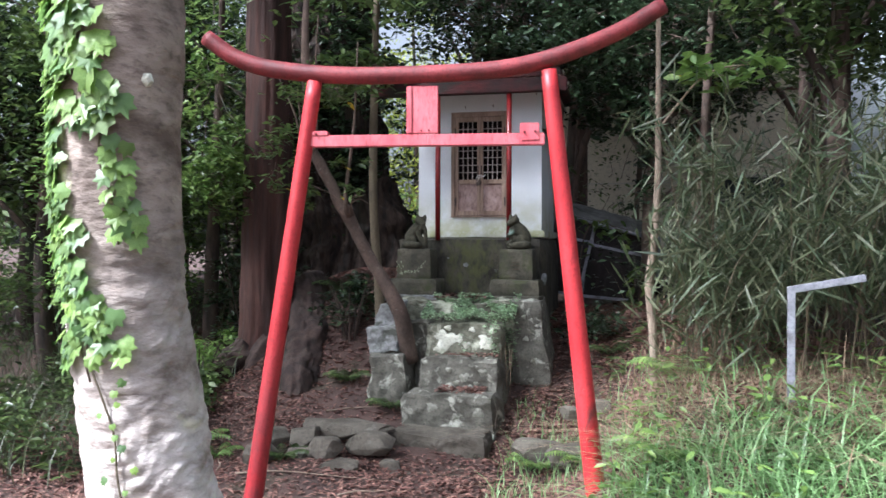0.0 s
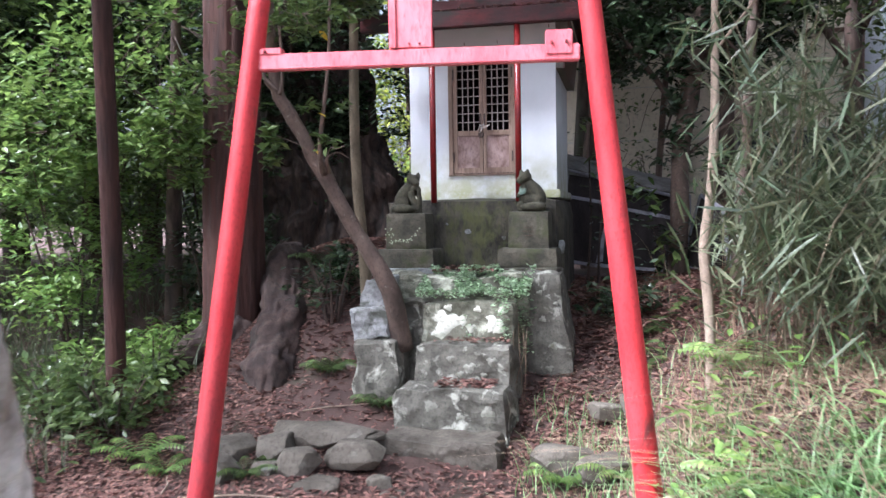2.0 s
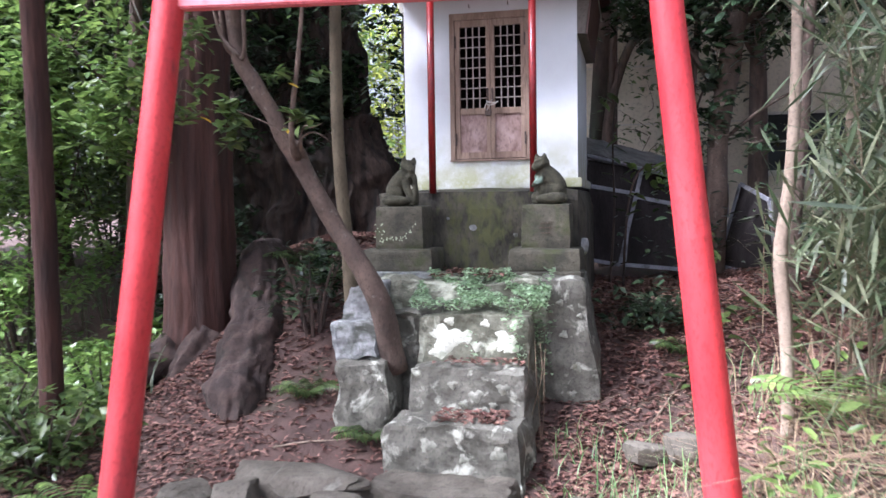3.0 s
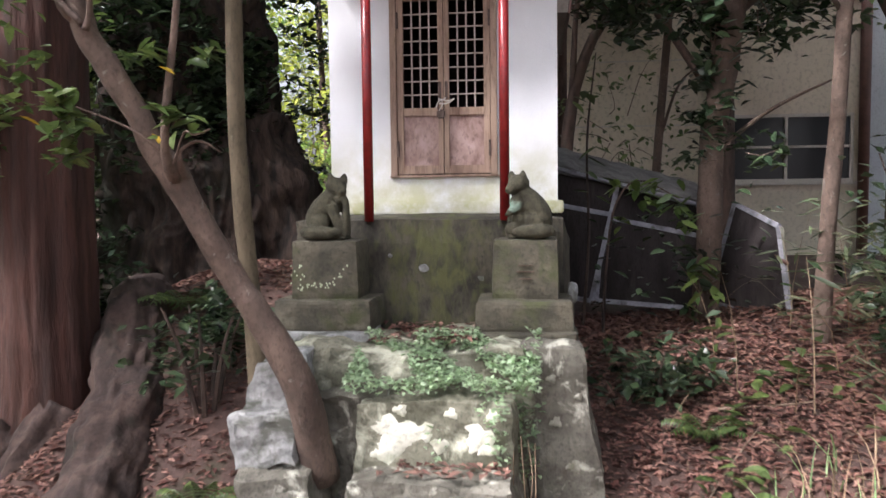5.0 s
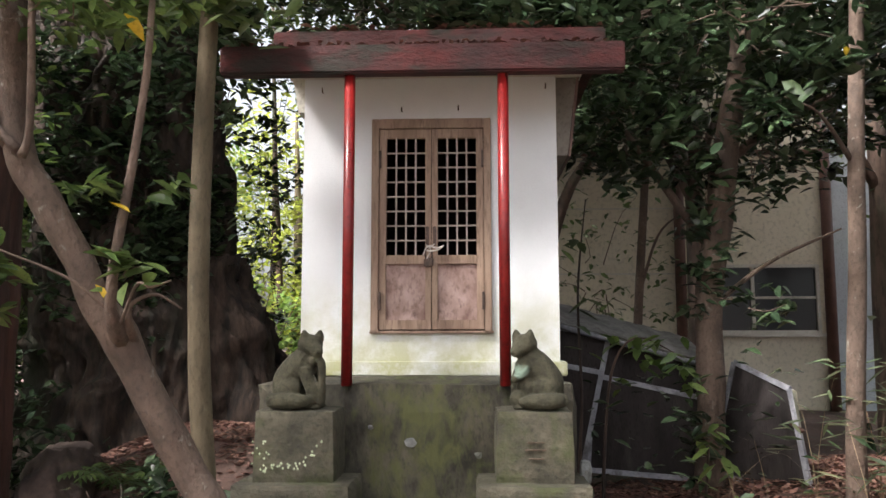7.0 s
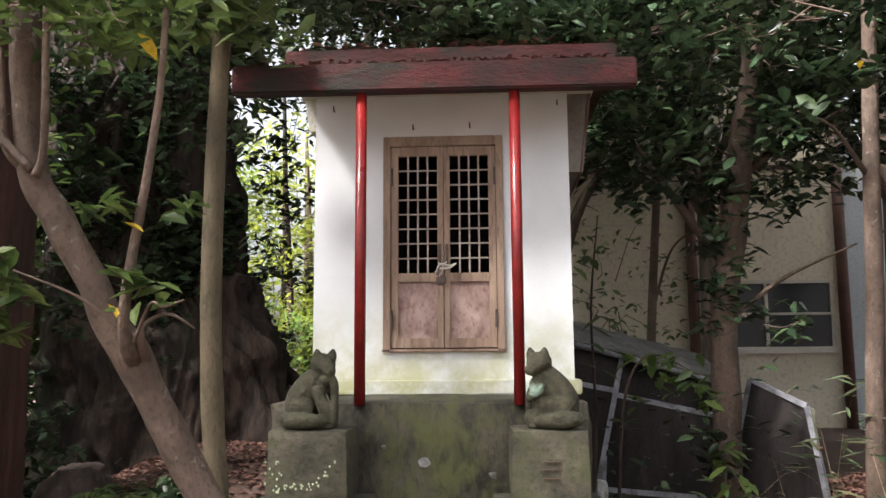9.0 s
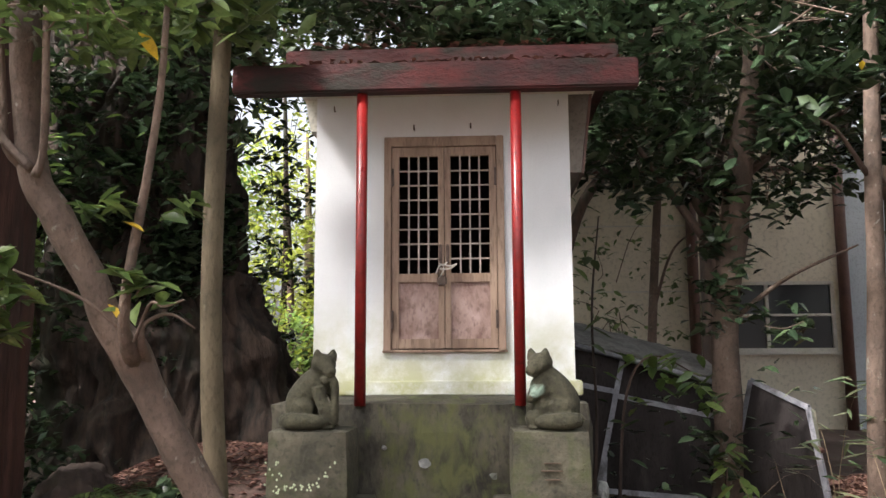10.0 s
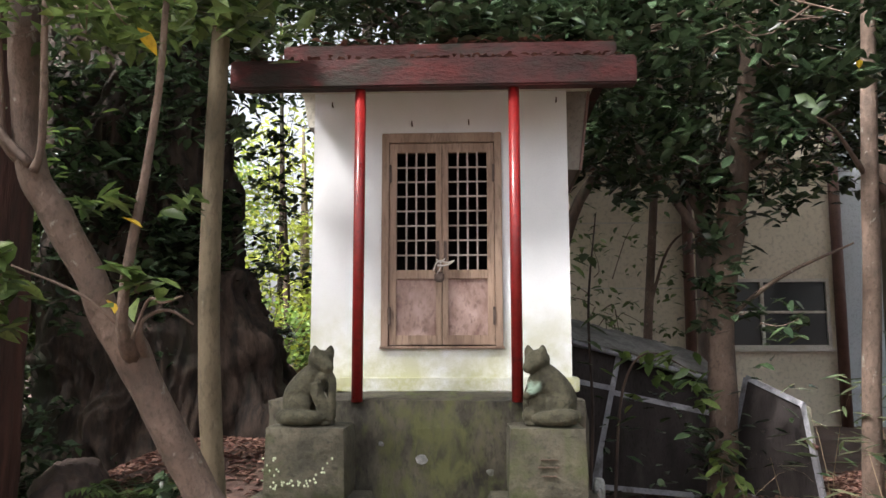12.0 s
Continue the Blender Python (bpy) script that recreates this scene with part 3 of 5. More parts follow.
rocks = [
    ((-0.47, 6.6, -0.05), (0.17, 0.2, 0.15)), ((-0.17, 6.64, -0.03), (0.16, 0.2, 0.15)), ((-0.1, 6.38, -0.1), (0.11, 0.12, 0.13)), ((0.13, 6.36, 0.0), (0.155, 0.13, 0.115)), ((0.46, 6.50, 0.02), (0.22, 0.14, 0.12)),
    ((0.29, 6.20, -0.12), (0.19, 0.13, 0.12)), ((-0.38, 6.28, -0.08), (0.17, 0.15, 0.16)), ((-0.05, 6.95, 0.0), (0.4, 0.28, 0.12)),
    ((0.62, 6.38, -0.14), (0.10, 0.1, 0.1)), ((0.72, 6.25, -0.17), (0.14, 0.09, 0.07)), ((1.1, 6.42, -0.17), (0.12, 0.08, 0.07)), ((1.32, 6.3, -0.17), (0.15, 0.1, 0.07)),
    ((1.68, 6.75, -0.02), (0.2, 0.17, 0.13)), ((1.95, 6.45, 0.02), (0.15, 0.15, 0.13)), ((1.95, 7.2, 0.18), (0.13, 0.11, 0.08)), ((2.15, 7.1, 0.25), (0.13, 0.1, 0.1)), ((0.25, 6.75, 0.08), (0.3, 0.2, 0.07)),
]
for i, (c, s) in enumerate(rocks):
    tagged(part("rock", boulder(c, s, 1.3 + i * 1.9, 0.1, 4), ROCK), "rough brown-grey rock half sunk in leaf litter", "rock", "rocks at the foot of the slope")


# ---- pedestals and foxes ----
def pedestal(x0, x1, b0, b1, ledge, label):
    p = thing("pedestal", label, "pedestal", "fox pedestals")
    part("block", rough_block(x0, x1, 8.15, 8.47, 1.21, 1.516, 0.006, 8, x0, 0.03), GRANITE, p)
    part("base", rough_block(b0, b1, 8.075, 8.49, 1.06, 1.222, 0.008, 8, x0 + 3, 0.02), GRANITE, p)
    part("ledge", rough_block(b0 - 0.005, b1 + 0.015, 8.0, 8.3, 1.03, 1.072, 0.006, 8, x0 + 5), PALE_STONE if ledge else GRANITE, p)
    return p


ped_l = pedestal(0.158, 0.502, 0.08, 0.585, True, "mossy stone pedestal with pale lichen dots")
ped_r = pedestal(1.17, 1.495, 1.09, 1.567, False, "mossy stone pedestal with faded red carved marks")
# a branching spray of pale dots
dot_v, dot_f = [], []
for k in range(46):
    u = k / 45
    if k < 34:
        x, z = 0.2 + 0.26 * u * 1.3, 1.265 + 0.02 * math.sin(u * 9) + 0.13 * (u * 1.3) ** 2.2
    else:
        x, z = 0.2 + 0.03 * math.sin(k * 2.1), 1.3 + 0.009 * (k - 34)
    x += 0.012 * math.sin(k * 7.7)
    z += 0.010 * math.cos(k * 5.1)
    r = 0.0055
    b = len(dot_v)
    y = 8.139
    dot_v += [(x - r, y, z), (x, y, z - r), (x + r, y, z), (x, y, z + r * 1.3), (x, y - 0.003, z)]
    dot_f += [(b, b + 1, b + 4), (b + 1, b + 2, b + 4), (b + 2, b + 3, b + 4), (b + 3, b, b + 4)]
put_mesh("lichen_dots", dot_v, dot_f, PALE_INK, ped_l, "dotted pale lichen trail")["kind"] = "stuff"
for x0, x1, z0, z1 in ((1.3, 1.37, 1.385, 1.39), (1.29, 1.375, 1.355, 1.36), (1.305, 1.365, 1.32, 1.325)):
    part("carved_stroke", block(x0, x1, 8.136, 8.146, z0, z1, 0.001), INK_RED, ped_r)


def fox(x, facing, mat, raised, label):
    """A seated fox, turned inwards, its tail laid before it along the base; facing is +1 towards +x."""
    bm = bmesh.new()
    y, z, k = 8.27, 1.512, 0.92

    def at(c):
        return Vector((x + facing * c[0] * k, y + c[1] * k, z + c[2] * k))

    def ball(c, r, turn=0.0):
        m = Matrix.Translation(at(c)) @ Matrix.Rotation(radians(turn * facing), 4, "Y") @ Matrix.Diagonal((*(q * k for q in r), 1))
        bmesh.ops.create_icosphere(bm, subdivisions=3, radius=1, matrix=m)

    def limb(rows, rings=8):
        v, f = tube([(*at(r[:3]), r[3] * k) for r in rows], rings, 12)
        made = [bm.verts.new(q) for q in v]
        for face in f:
            bm.faces.new([made[i] for i in face])
    made = block(x - 0.098, x + 0.098, y - 0.075, y + 0.08, z, z + 0.024, 0.008)
    me = bpy.data.meshes.new("tmp")
    made.to_mesh(me)
    made.free()
    bm.from_mesh(me)
    bpy.data.meshes.remove(me)
    # body from rump to neck
    limb([(-0.085, 0.0, 0.06, 0.05), (-0.07, 0.0, 0.12, 0.068), (-0.035, 0.0, 0.17, 0.072), (0.005, -0.005, 0.22, 0.064), (0.035, -0.01, 0.262, 0.05), (0.045, -0.015, 0.29, 0.045)], 14)
    ball((0.028, -0.01, 0.2), (0.05, 0.055, 0.06), 10)
    # head: broad brow, cheeks, tapering muzzle
    ball((0.045, -0.022, 0.298), (0.06, 0.058, 0.05), 10)
    ball((0.055, -0.03, 0.28), (0.046, 0.058, 0.03), 10)
    limb([(0.06, -0.04, 0.288, 0.043), (0.082, -0.066, 0.272, 0.032), (0.096, -0.084, 0.258, 0.024), (0.101, -0.091, 0.252, 0.014)], 7)
    limb([(0.065, -0.045, 0.266, 0.024), (0.086, -0.07, 0.247, 0.015)], 4)
    for s in (-1, 1):
        # short upright ears, haunches, fore and hind legs
        limb([(0.05 + 0.024 * s, 0.024 * s - 0.014, 0.318, 0.029), (0.052 + 0.03 * s, 0.03 * s - 0.014, 0.345, 0.021), (0.052 + 0.032 * s, 0.032 * s - 0.014, 0.368, 0.006)], 6)
        ball((-0.045, 0.055 * s, 0.098), (0.056, 0.028, 0.052), -20)
        ball((0.0, 0.062 * s, 0.05), (0.05, 0.022, 0.022))
    limb([(0.05, 0.04, 0.2, 0.03), (0.085, 0.042, 0.14, 0.022), (0.09, 0.042, 0.03, 0.02)])
    if raised:
        limb([(0.04, -0.045, 0.2, 0.032), (0.065, -0.06, 0.165, 0.026), (0.098, -0.07, 0.14, 0.02), (0.112, -0.07, 0.142, 0.016)], 10)
        ball((0.05, -0.04, 0.19), (0.045, 0.035, 0.052), 15)
        ball((0.085, -0.05, 0.05), (0.035, 0.035, 0.04))
        ball((0.035, -0.02, 0.1), (0.05, 0.045, 0.06))
    else:
        limb([(0.055, -0.05, 0.215, 0.026), (0.088, -0.06, 0.232, 0.022), (0.108, -0.064, 0.205, 0.02), (0.108, -0.062, 0.12, 0.019), (0.098, -0.06, 0.03, 0.024)], 12)
        limb([(0.03, -0.045, 0.19, 0.034), (0.045, -0.055, 0.13, 0.03), (0.07, -0.055, 0.085, 0.034), (0.08, -0.055, 0.03, 0.03)], 10)
    # tail along the front of the base
    limb([(-0.11, -0.03, 0.045, 0.024), (-0.118, -0.07, 0.044, 0.033), (-0.08, -0.095, 0.044, 0.037), (-0.02, -0.1, 0.042, 0.037), (0.04, -0.095, 0.04, 0.03), (0.075, -0.085, 0.038, 0.012)], 16)
    bmesh.ops.recalc_face_normals(bm, faces=bm.faces[:])
    ob = part("fox_statue", bm, mat)
    remesh = ob.modifiers.new("fuse", "REMESH")
    remesh.mode, remesh.voxel_size, remesh.use_smooth_shade = "VOXEL", 0.005, True
    soft = ob.modifiers.new("soften", "SMOOTH")
    soft.factor, soft.iterations = 0.5, 3
    return tagged(ob, label, "statue", "fox statues")


fox(0.335, 1, STATUE, False, "seated mossy stone fox with pointed ears on its pedestal")
fox(1.342, -1, STATUE_PALE, True, "seated mossy stone fox with greenish lichen on its chest")

# ---- shrine ----
shrine = thing("shrine", "small white plastered shrine with a mossy red flat roof", "shrine")
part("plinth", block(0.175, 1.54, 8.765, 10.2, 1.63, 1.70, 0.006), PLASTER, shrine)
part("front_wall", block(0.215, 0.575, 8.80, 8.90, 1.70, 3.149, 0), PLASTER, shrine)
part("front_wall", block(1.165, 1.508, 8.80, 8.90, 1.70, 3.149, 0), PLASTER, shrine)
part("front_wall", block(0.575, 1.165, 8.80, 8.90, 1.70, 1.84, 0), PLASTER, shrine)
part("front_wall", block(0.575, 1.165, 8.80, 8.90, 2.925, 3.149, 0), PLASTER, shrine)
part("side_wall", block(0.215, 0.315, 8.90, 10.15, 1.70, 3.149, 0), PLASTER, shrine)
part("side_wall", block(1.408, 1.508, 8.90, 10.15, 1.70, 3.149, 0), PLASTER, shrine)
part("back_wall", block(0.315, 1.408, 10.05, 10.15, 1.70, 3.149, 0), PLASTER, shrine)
# Near-black surfaces added inside so the lattice openings read as deep shade.
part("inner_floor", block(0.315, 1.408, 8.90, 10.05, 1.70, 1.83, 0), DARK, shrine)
part("lining", block(0.315, 0.32, 8.90, 10.05, 1.83, 3.149, 0), DARK, shrine, "near-black lining standing in for interior shade")
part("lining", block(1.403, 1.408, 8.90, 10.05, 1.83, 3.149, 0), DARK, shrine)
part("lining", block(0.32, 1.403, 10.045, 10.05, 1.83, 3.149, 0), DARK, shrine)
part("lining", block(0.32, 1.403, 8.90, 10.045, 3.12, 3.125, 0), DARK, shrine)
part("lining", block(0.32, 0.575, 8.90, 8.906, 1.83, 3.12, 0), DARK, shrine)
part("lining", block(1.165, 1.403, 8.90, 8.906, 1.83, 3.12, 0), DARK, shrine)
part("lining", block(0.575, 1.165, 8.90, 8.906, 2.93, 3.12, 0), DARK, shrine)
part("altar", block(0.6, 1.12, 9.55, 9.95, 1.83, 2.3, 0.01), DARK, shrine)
roof = part("roof", rough_block(0.13, 1.65, 8.47, 10.4, 3.168, 3.2, 0.004, 12, 4), ROOF_RED, shrine, "mossy dark red concrete roof slab")
part("fascia", block(-0.105, 1.79, 8.39, 8.47, 3.045, 3.183, 0.009), ROOF_RED, roof, "weathered dark red fascia beam")
part("roof_tier", block(0.12, 1.72, 8.5, 10.3, 3.203, 3.295, 0.01), ROOF_RED, roof, "upper red roof tier strewn with leaves")
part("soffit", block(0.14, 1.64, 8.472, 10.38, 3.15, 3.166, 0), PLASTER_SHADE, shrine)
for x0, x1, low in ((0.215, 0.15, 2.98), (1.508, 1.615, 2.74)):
    bm = bmesh.new()
    ring = [(x0, low), (x0 + (x1 - x0) * 0.55, low), (x1, 3.149), (x0, 3.149)]
    a = [bm.verts.new((x, 8.82, z)) for x, z in ring]
    b = [bm.verts.new((x, 10.15, z)) for x, z in ring]
    bm.faces.new(a)
    bm.faces.new(b[::-1])
    for i in range(4):
        bm.faces.new((a[i], b[i], b[(i + 1) % 4], a[(i + 1) % 4]))
    bmesh.ops.recalc_face_normals(bm, faces=bm.faces[:])
    part("eave_bracket", bm, BRACKET_SHADE if x1 > x0 else PLASTER_SHADE, shrine)
bm = bmesh.new()
a = [bm.verts.new((x, 8.815, z)) for x, z in ((1.569, 2.735), (1.581, 2.735), (1.632, 3.149), (1.617, 3.149))]
b = [bm.verts.new((x, 10.15, z)) for x, z in ((1.569, 2.735), (1.581, 2.735), (1.632, 3.149), (1.617, 3.149))]
bm.faces.new(a)
bm.faces.new(b[::-1])
for i in range(4):
    bm.faces.new((a[i], b[i], b[(i + 1) % 4], a[(i + 1) % 4]))
bmesh.ops.recalc_face_normals(bm, faces=bm.faces[:])
part("eave_board", bm, PIPE, shrine, "dark brown board along the eave")
for x in (0.505, 1.225):
    pipe("front_post", [(x, 8.445, 1.6, 0.026), (x, 8.445, 3.05, 0.026)], RED_POST, shrine, "thin red painted pipe post", 2, 16, straight=True)
for x, z in ((0.72, 2.985), (1.01, 2.99), (0.31, 3.09), (1.455, 3.10)):
    pipe("hook", [(x, 8.80, z - 0.012, 0.004), (x, 8.78, z - 0.012, 0.004), (x, 8.775, z + 0.008, 0.003)], IRON, shrine, "small rusty hook", 6, 6)
# door frame and the two latticed leaves
FR = 8.79
for x0, x1, z0, z1 in ((0.568, 0.605, 1.84, 2.93), (1.137, 1.174, 1.84, 2.93), (0.605, 1.137, 2.88, 2.93), (0.562, 1.18, 1.838, 1.852)):
    part("door_frame", block(x0, x1, FR - 0.012, FR + 0.06, z0, z1, 0.003), WOOD, shrine)
for side, (x0, x1) in enumerate(((0.607, 0.871), (0.874, 1.135))):
    door = part("door", block(x0, x0 + 0.036 - 0.006 * side, FR, FR + 0.03, 1.858, 2.878, 0.002), WOOD, shrine, "weathered wooden door leaf, closed")
    part("stile", block(x1 - 0.03 - 0.006 * side, x1, FR, FR + 0.03, 1.858, 2.878, 0.002), WOOD, door)
    a, b = x0 + 0.036 - 0.006 * side, x1 - 0.03 - 0.006 * side
    for z0, z1 in ((1.858, 1.905), (2.185, 2.23), (2.83, 2.878)):
        part("rail", block(a, b, FR + 0.001, FR + 0.029, z0, z1, 0.002), WOOD, door)
    part("panel", block(a, b, FR + 0.012, FR + 0.022, 1.905, 2.185, 0), PANEL, door, "faded lower door panel")
    for k in range(1, 4):
        x = a + (b - a) * k / 4
        part("lattice_bar", block(x - 0.0043, x + 0.0043, FR + 0.006, FR + 0.016, 2.23, 2.83, 0), LATTICE, door)
    for k in range(1, 8):
        z = 2.23 + 0.6 * k / 8
        part("lattice_bar", block(a, b, FR + 0.009, FR + 0.02, z - 0.0038, z + 0.0038, 0), LATTICE, door)
    hx = 0.852 if side == 0 else 0.888
    part("pull_handle", block(hx - 0.008, hx + 0.008, FR - 0.014, FR, 2.275, 2.375, 0.004), IRON, door, "dark iron pull handle")
    for z in (2.72, 2.0):
        edge = x0 - 0.002 if side == 0 else x1 - 0.01
        part("hinge", block(edge, edge + 0.012, FR - 0.018, FR, z - 0.045, z + 0.045, 0.002), IRON, door)
lock = thing("padlock", "small rusty padlock tied with grey cord", "padlock")
part("lock_body", block(0.836, 0.884, FR - 0.04, FR - 0.018, 2.165, 2.215, 0.008), IRON, lock)
pipe("shackle", [(0.845, FR - 0.03, 2.21, 0.004), (0.845, FR - 0.03, 2.245, 0.004), (0.86, FR - 0.03, 2.262, 0.004), (0.875, FR - 0.03, 2.245, 0.004), (0.875, FR - 0.03, 2.21, 0.004)], IRON, lock, "", 14, 8)
pipe("cord", [(0.83, FR - 0.02, 2.225, 0.004), (0.855, FR - 0.03, 2.27, 0.004), (0.9, FR - 0.03, 2.262, 0.004), (0.935, FR - 0.025, 2.275, 0.003), (0.9, FR - 0.035, 2.25, 0.004), (0.85, FR - 0.03, 2.25, 0.004), (0.89, FR - 0.03, 2.283, 0.003)], CORD, lock, "", 30, 6)
pipe("cord", [(0.845, FR - 0.03, 2.28, 0.003), (0.87, FR - 0.032, 2.25, 0.003), (0.845, FR - 0.03, 2.2, 0.003)], CORD, lock, "", 12, 6)


# ---- scrap frames beside the shrine ----
def framed_screen(corners, label, bars=()):
    """A leaning screen: four corners in order, an aluminium border and a dark net."""
    t = thing("screen_panel", label, "screen")
    c = [Vector(p) for p in corners]
    nrm = (c[1] - c[0]).cross(c[3] - c[0]).normalized()

    def strip(a, b, w, name, mat):
        way = (b - a).normalized()
        side = way.cross(nrm) * w / 2
        v = []
        for d in (-0.012, 0.012):
            v += [a - side + nrm * d, a + side + nrm * d, b + side + nrm * d, b - side + nrm * d]
        put_mesh(name, v, [(0, 1, 2, 3), (7, 6, 5, 4), (0, 4, 5, 1), (1, 5, 6, 2), (2, 6, 7, 3), (3, 7, 4, 0)], mat, t)
    for i in range(4):
        strip(c[i], c[(i + 1) % 4], 0.034, "frame_bar", ALU)
    for u in bars:
        strip(c[0].lerp(c[3], u), c[1].lerp(c[2], u), 0.034, "frame_bar", ALU)
    v = [p + nrm * d for d in (-0.003, 0.003) for p in c]
    put_mesh("net", v, [(0, 1, 2, 3), (7, 6, 5, 4), (0, 4, 5, 1), (1, 5, 6, 2), (2, 6, 7, 3), (3, 7, 4, 0)], SCREEN, t, "dark sagging insect net")
    return t


framed_screen([(1.38, 10.26, 1.02), (1.79, 10.26, 0.95), (1.993, 10.32, 1.82), (1.50, 10.32, 1.92)], "old aluminium screen frame leaning beside the shrine", (0.73,))
framed_screen([(1.83, 10.28, 0.95), (2.68, 10.28, 0.88), (2.68, 10.34, 1.40), (1.885, 10.34, 1.57)], "dark window screen propped on a leaning frame")
framed_screen([(1.95, 10.4, 1.5), (2.72, 10.4, 1.36), (2.72, 10.42, 1.66), (1.95, 10.42, 1.86)], "dark window screen propped behind another screen")
framed_screen([(2.64, 10.27, 0.95), (3.03, 9.63, 0.85), (2.975, 9.75, 1.51), (2.825, 10.3, 1.655)], "grey screen frame propped at an angle")
cover = thing("plastic_sheet", "clouded greenish plastic sheet resting on the angled screen", "plastic sheet")
v = [(x, y + d, z) for d in (-0.03, -0.022) for x, y, z in ((2.84, 10.27, 1.50), (3.0, 9.70, 1.28), (2.99, 9.72, 1.50), (2.835, 10.29, 1.625))]
put_mesh("sheet", v, [(0, 1, 2, 3), (7, 6, 5, 4), (0, 4, 5, 1), (1, 5, 6, 2), (2, 6, 7, 3), (3, 7, 4, 0)], PLASTIC, cover)
pipe("rim", [(2.835, 10.23, 1.49, 0.014), (3.005, 9.66, 1.27, 0.014)], PIPE, cover, "dark bent rim", 3, 6, straight=True)
roofing = thing("roofing_sheet", "dirty grey roofing sheet lying over the leaning screens", "roofing sheet")
sv = []
for i in range(33):
    u = i / 32
    for y, dz in ((10.26, 0), (10.42, 0.05), (10.62, 0.11), (10.85, 0.17)):
        sv.append((1.45 + 1.2 * u, y, 1.985 - 0.33 * u + dz + 0.004 * math.sin(i * 1.6) + 0.004 * math.sin(y * 31 + i)))
sf = [(4 * i + k, 4 * i + k + 4, 4 * i + k + 5, 4 * i + k + 1) for i in range(32) for k in range(3)]
sheet = put_mesh("sheet", sv, sf, SHEET, roofing)
sheet.modifiers.new("thick", "SOLIDIFY").thickness = 0.012
pipe("edge_batten", [(1.45, 10.25, 1.955, 0.018), (2.65, 10.25, 1.625, 0.018)], ALU, roofing, "pale metal edge batten", 3, 4, straight=True)
old_frame = thing("metal_frame", "grey metal frame corner standing in the grass", "frame")
part("post", block(3.245, 3.285, 5.35, 5.38, 0.6, 1.30, 0.004), ALU, old_frame)
bm = block(0, 0.42, 0, 0.03, -0.02, 0.02, 0.004)
bar = part("bar", bm, ALU, old_frame)
bar.matrix_world = pose(3.245, 5.35, 1.30, 0, -10, 6)


# ---- trees ----
def tree(label, trunk_rows, bark, limbs=(), crown=None, leaf=None, rings=30, sides=14, lumps=0.08, group="", seed=0.0, lump_scale=4.0, flutes=0.0, wrinkle=0.0, furrow=0.0):
    """limbs: lists of (x, y, z, radius) rows. crown: list of (centre, radius, clumps, per clump, clump size, leaf length, leaf width)."""
    t = thing("tree", label, "tree", group)
    v, f = tube(trunk_rows, rings, sides, lumps, lump_scale, seed, flutes=flutes, wrinkle=wrinkle, furrow=furrow)
    put_mesh("trunk", v, f, bark, t, "", True)
    for rows in limbs:
        v, f = tube(rows, 14, 8, lumps, lump_scale, seed)
        put_mesh("limb", v, f, bark, t, "", True)
    if crown:
        lv, lf, off, tv, tf = [], [], 0, [], []
        for centre, radius, clumps, per, csize, ll, lw in crown:
            spots, pts = clouds(centre, radius, clumps, per, csize)
            a, b = leaf_mesh(pts, ll, lw, pts=6)
            lv.append(a)
            lf.append(b + off)
            off += len(a)
            for s in spots[::3]:
                c = np.array(centre)
                mid = c + (s - c) * 0.3 + rng.normal(0, 0.06 * min(radius[0], 1.5), 3)
                thick = min(0.012, 0.0025 + 0.0035 * radius[0])
                tube([(*mid, thick), (*((mid + s) / 2 + rng.normal(0, 0.08 * min(radius[0], 1), 3)), thick * 0.7), (*s, 0.0015)], 6, 5, verts=tv, faces=tf)
        put_mesh("twiggery", tv, tf, bark, t)["kind"] = "stuff"
        array_mesh("crown", np.concatenate(lv), np.concatenate(lf), leaf, t)
    return t


FT = [(0.87, 3.05, -0.25, 0.33), (0.83, 3.05, 0.2, 0.25), (0.767, 3.05, 0.667, 0.217), (0.722, 3.05, 0.922, 0.208), (0.673, 3.05, 1.218, 0.206), (0.639, 3.05, 1.517, 0.202), (0.63, 3.05, 1.816, 0.204), (0.63, 3.05, 2.115, 0.213), (0.631, 3.05, 2.375, 0.218), (0.55, 3.0, 3.6, 0.2), (0.4, 2.9, 5.5, 0.16)]
# Its crown stays unseen; the outer clumps are added to shade bamboo and slope.
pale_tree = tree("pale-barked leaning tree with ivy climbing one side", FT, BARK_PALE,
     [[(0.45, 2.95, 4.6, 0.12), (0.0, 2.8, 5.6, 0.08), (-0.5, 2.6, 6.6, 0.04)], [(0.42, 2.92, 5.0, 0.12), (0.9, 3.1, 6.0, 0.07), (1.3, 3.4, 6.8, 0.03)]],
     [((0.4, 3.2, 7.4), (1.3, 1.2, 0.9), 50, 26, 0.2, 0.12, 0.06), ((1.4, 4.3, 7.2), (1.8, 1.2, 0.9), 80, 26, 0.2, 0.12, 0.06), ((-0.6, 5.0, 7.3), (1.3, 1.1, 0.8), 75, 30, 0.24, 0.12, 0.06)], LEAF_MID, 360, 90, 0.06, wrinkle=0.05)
part("lichen_patch", boulder((0.812, 2.932, 2.1), (0.03, 0.016, 0.032), 2.2, 0.0, 3), LICHEN_SPOT, pale_tree, "round white lichen patch")
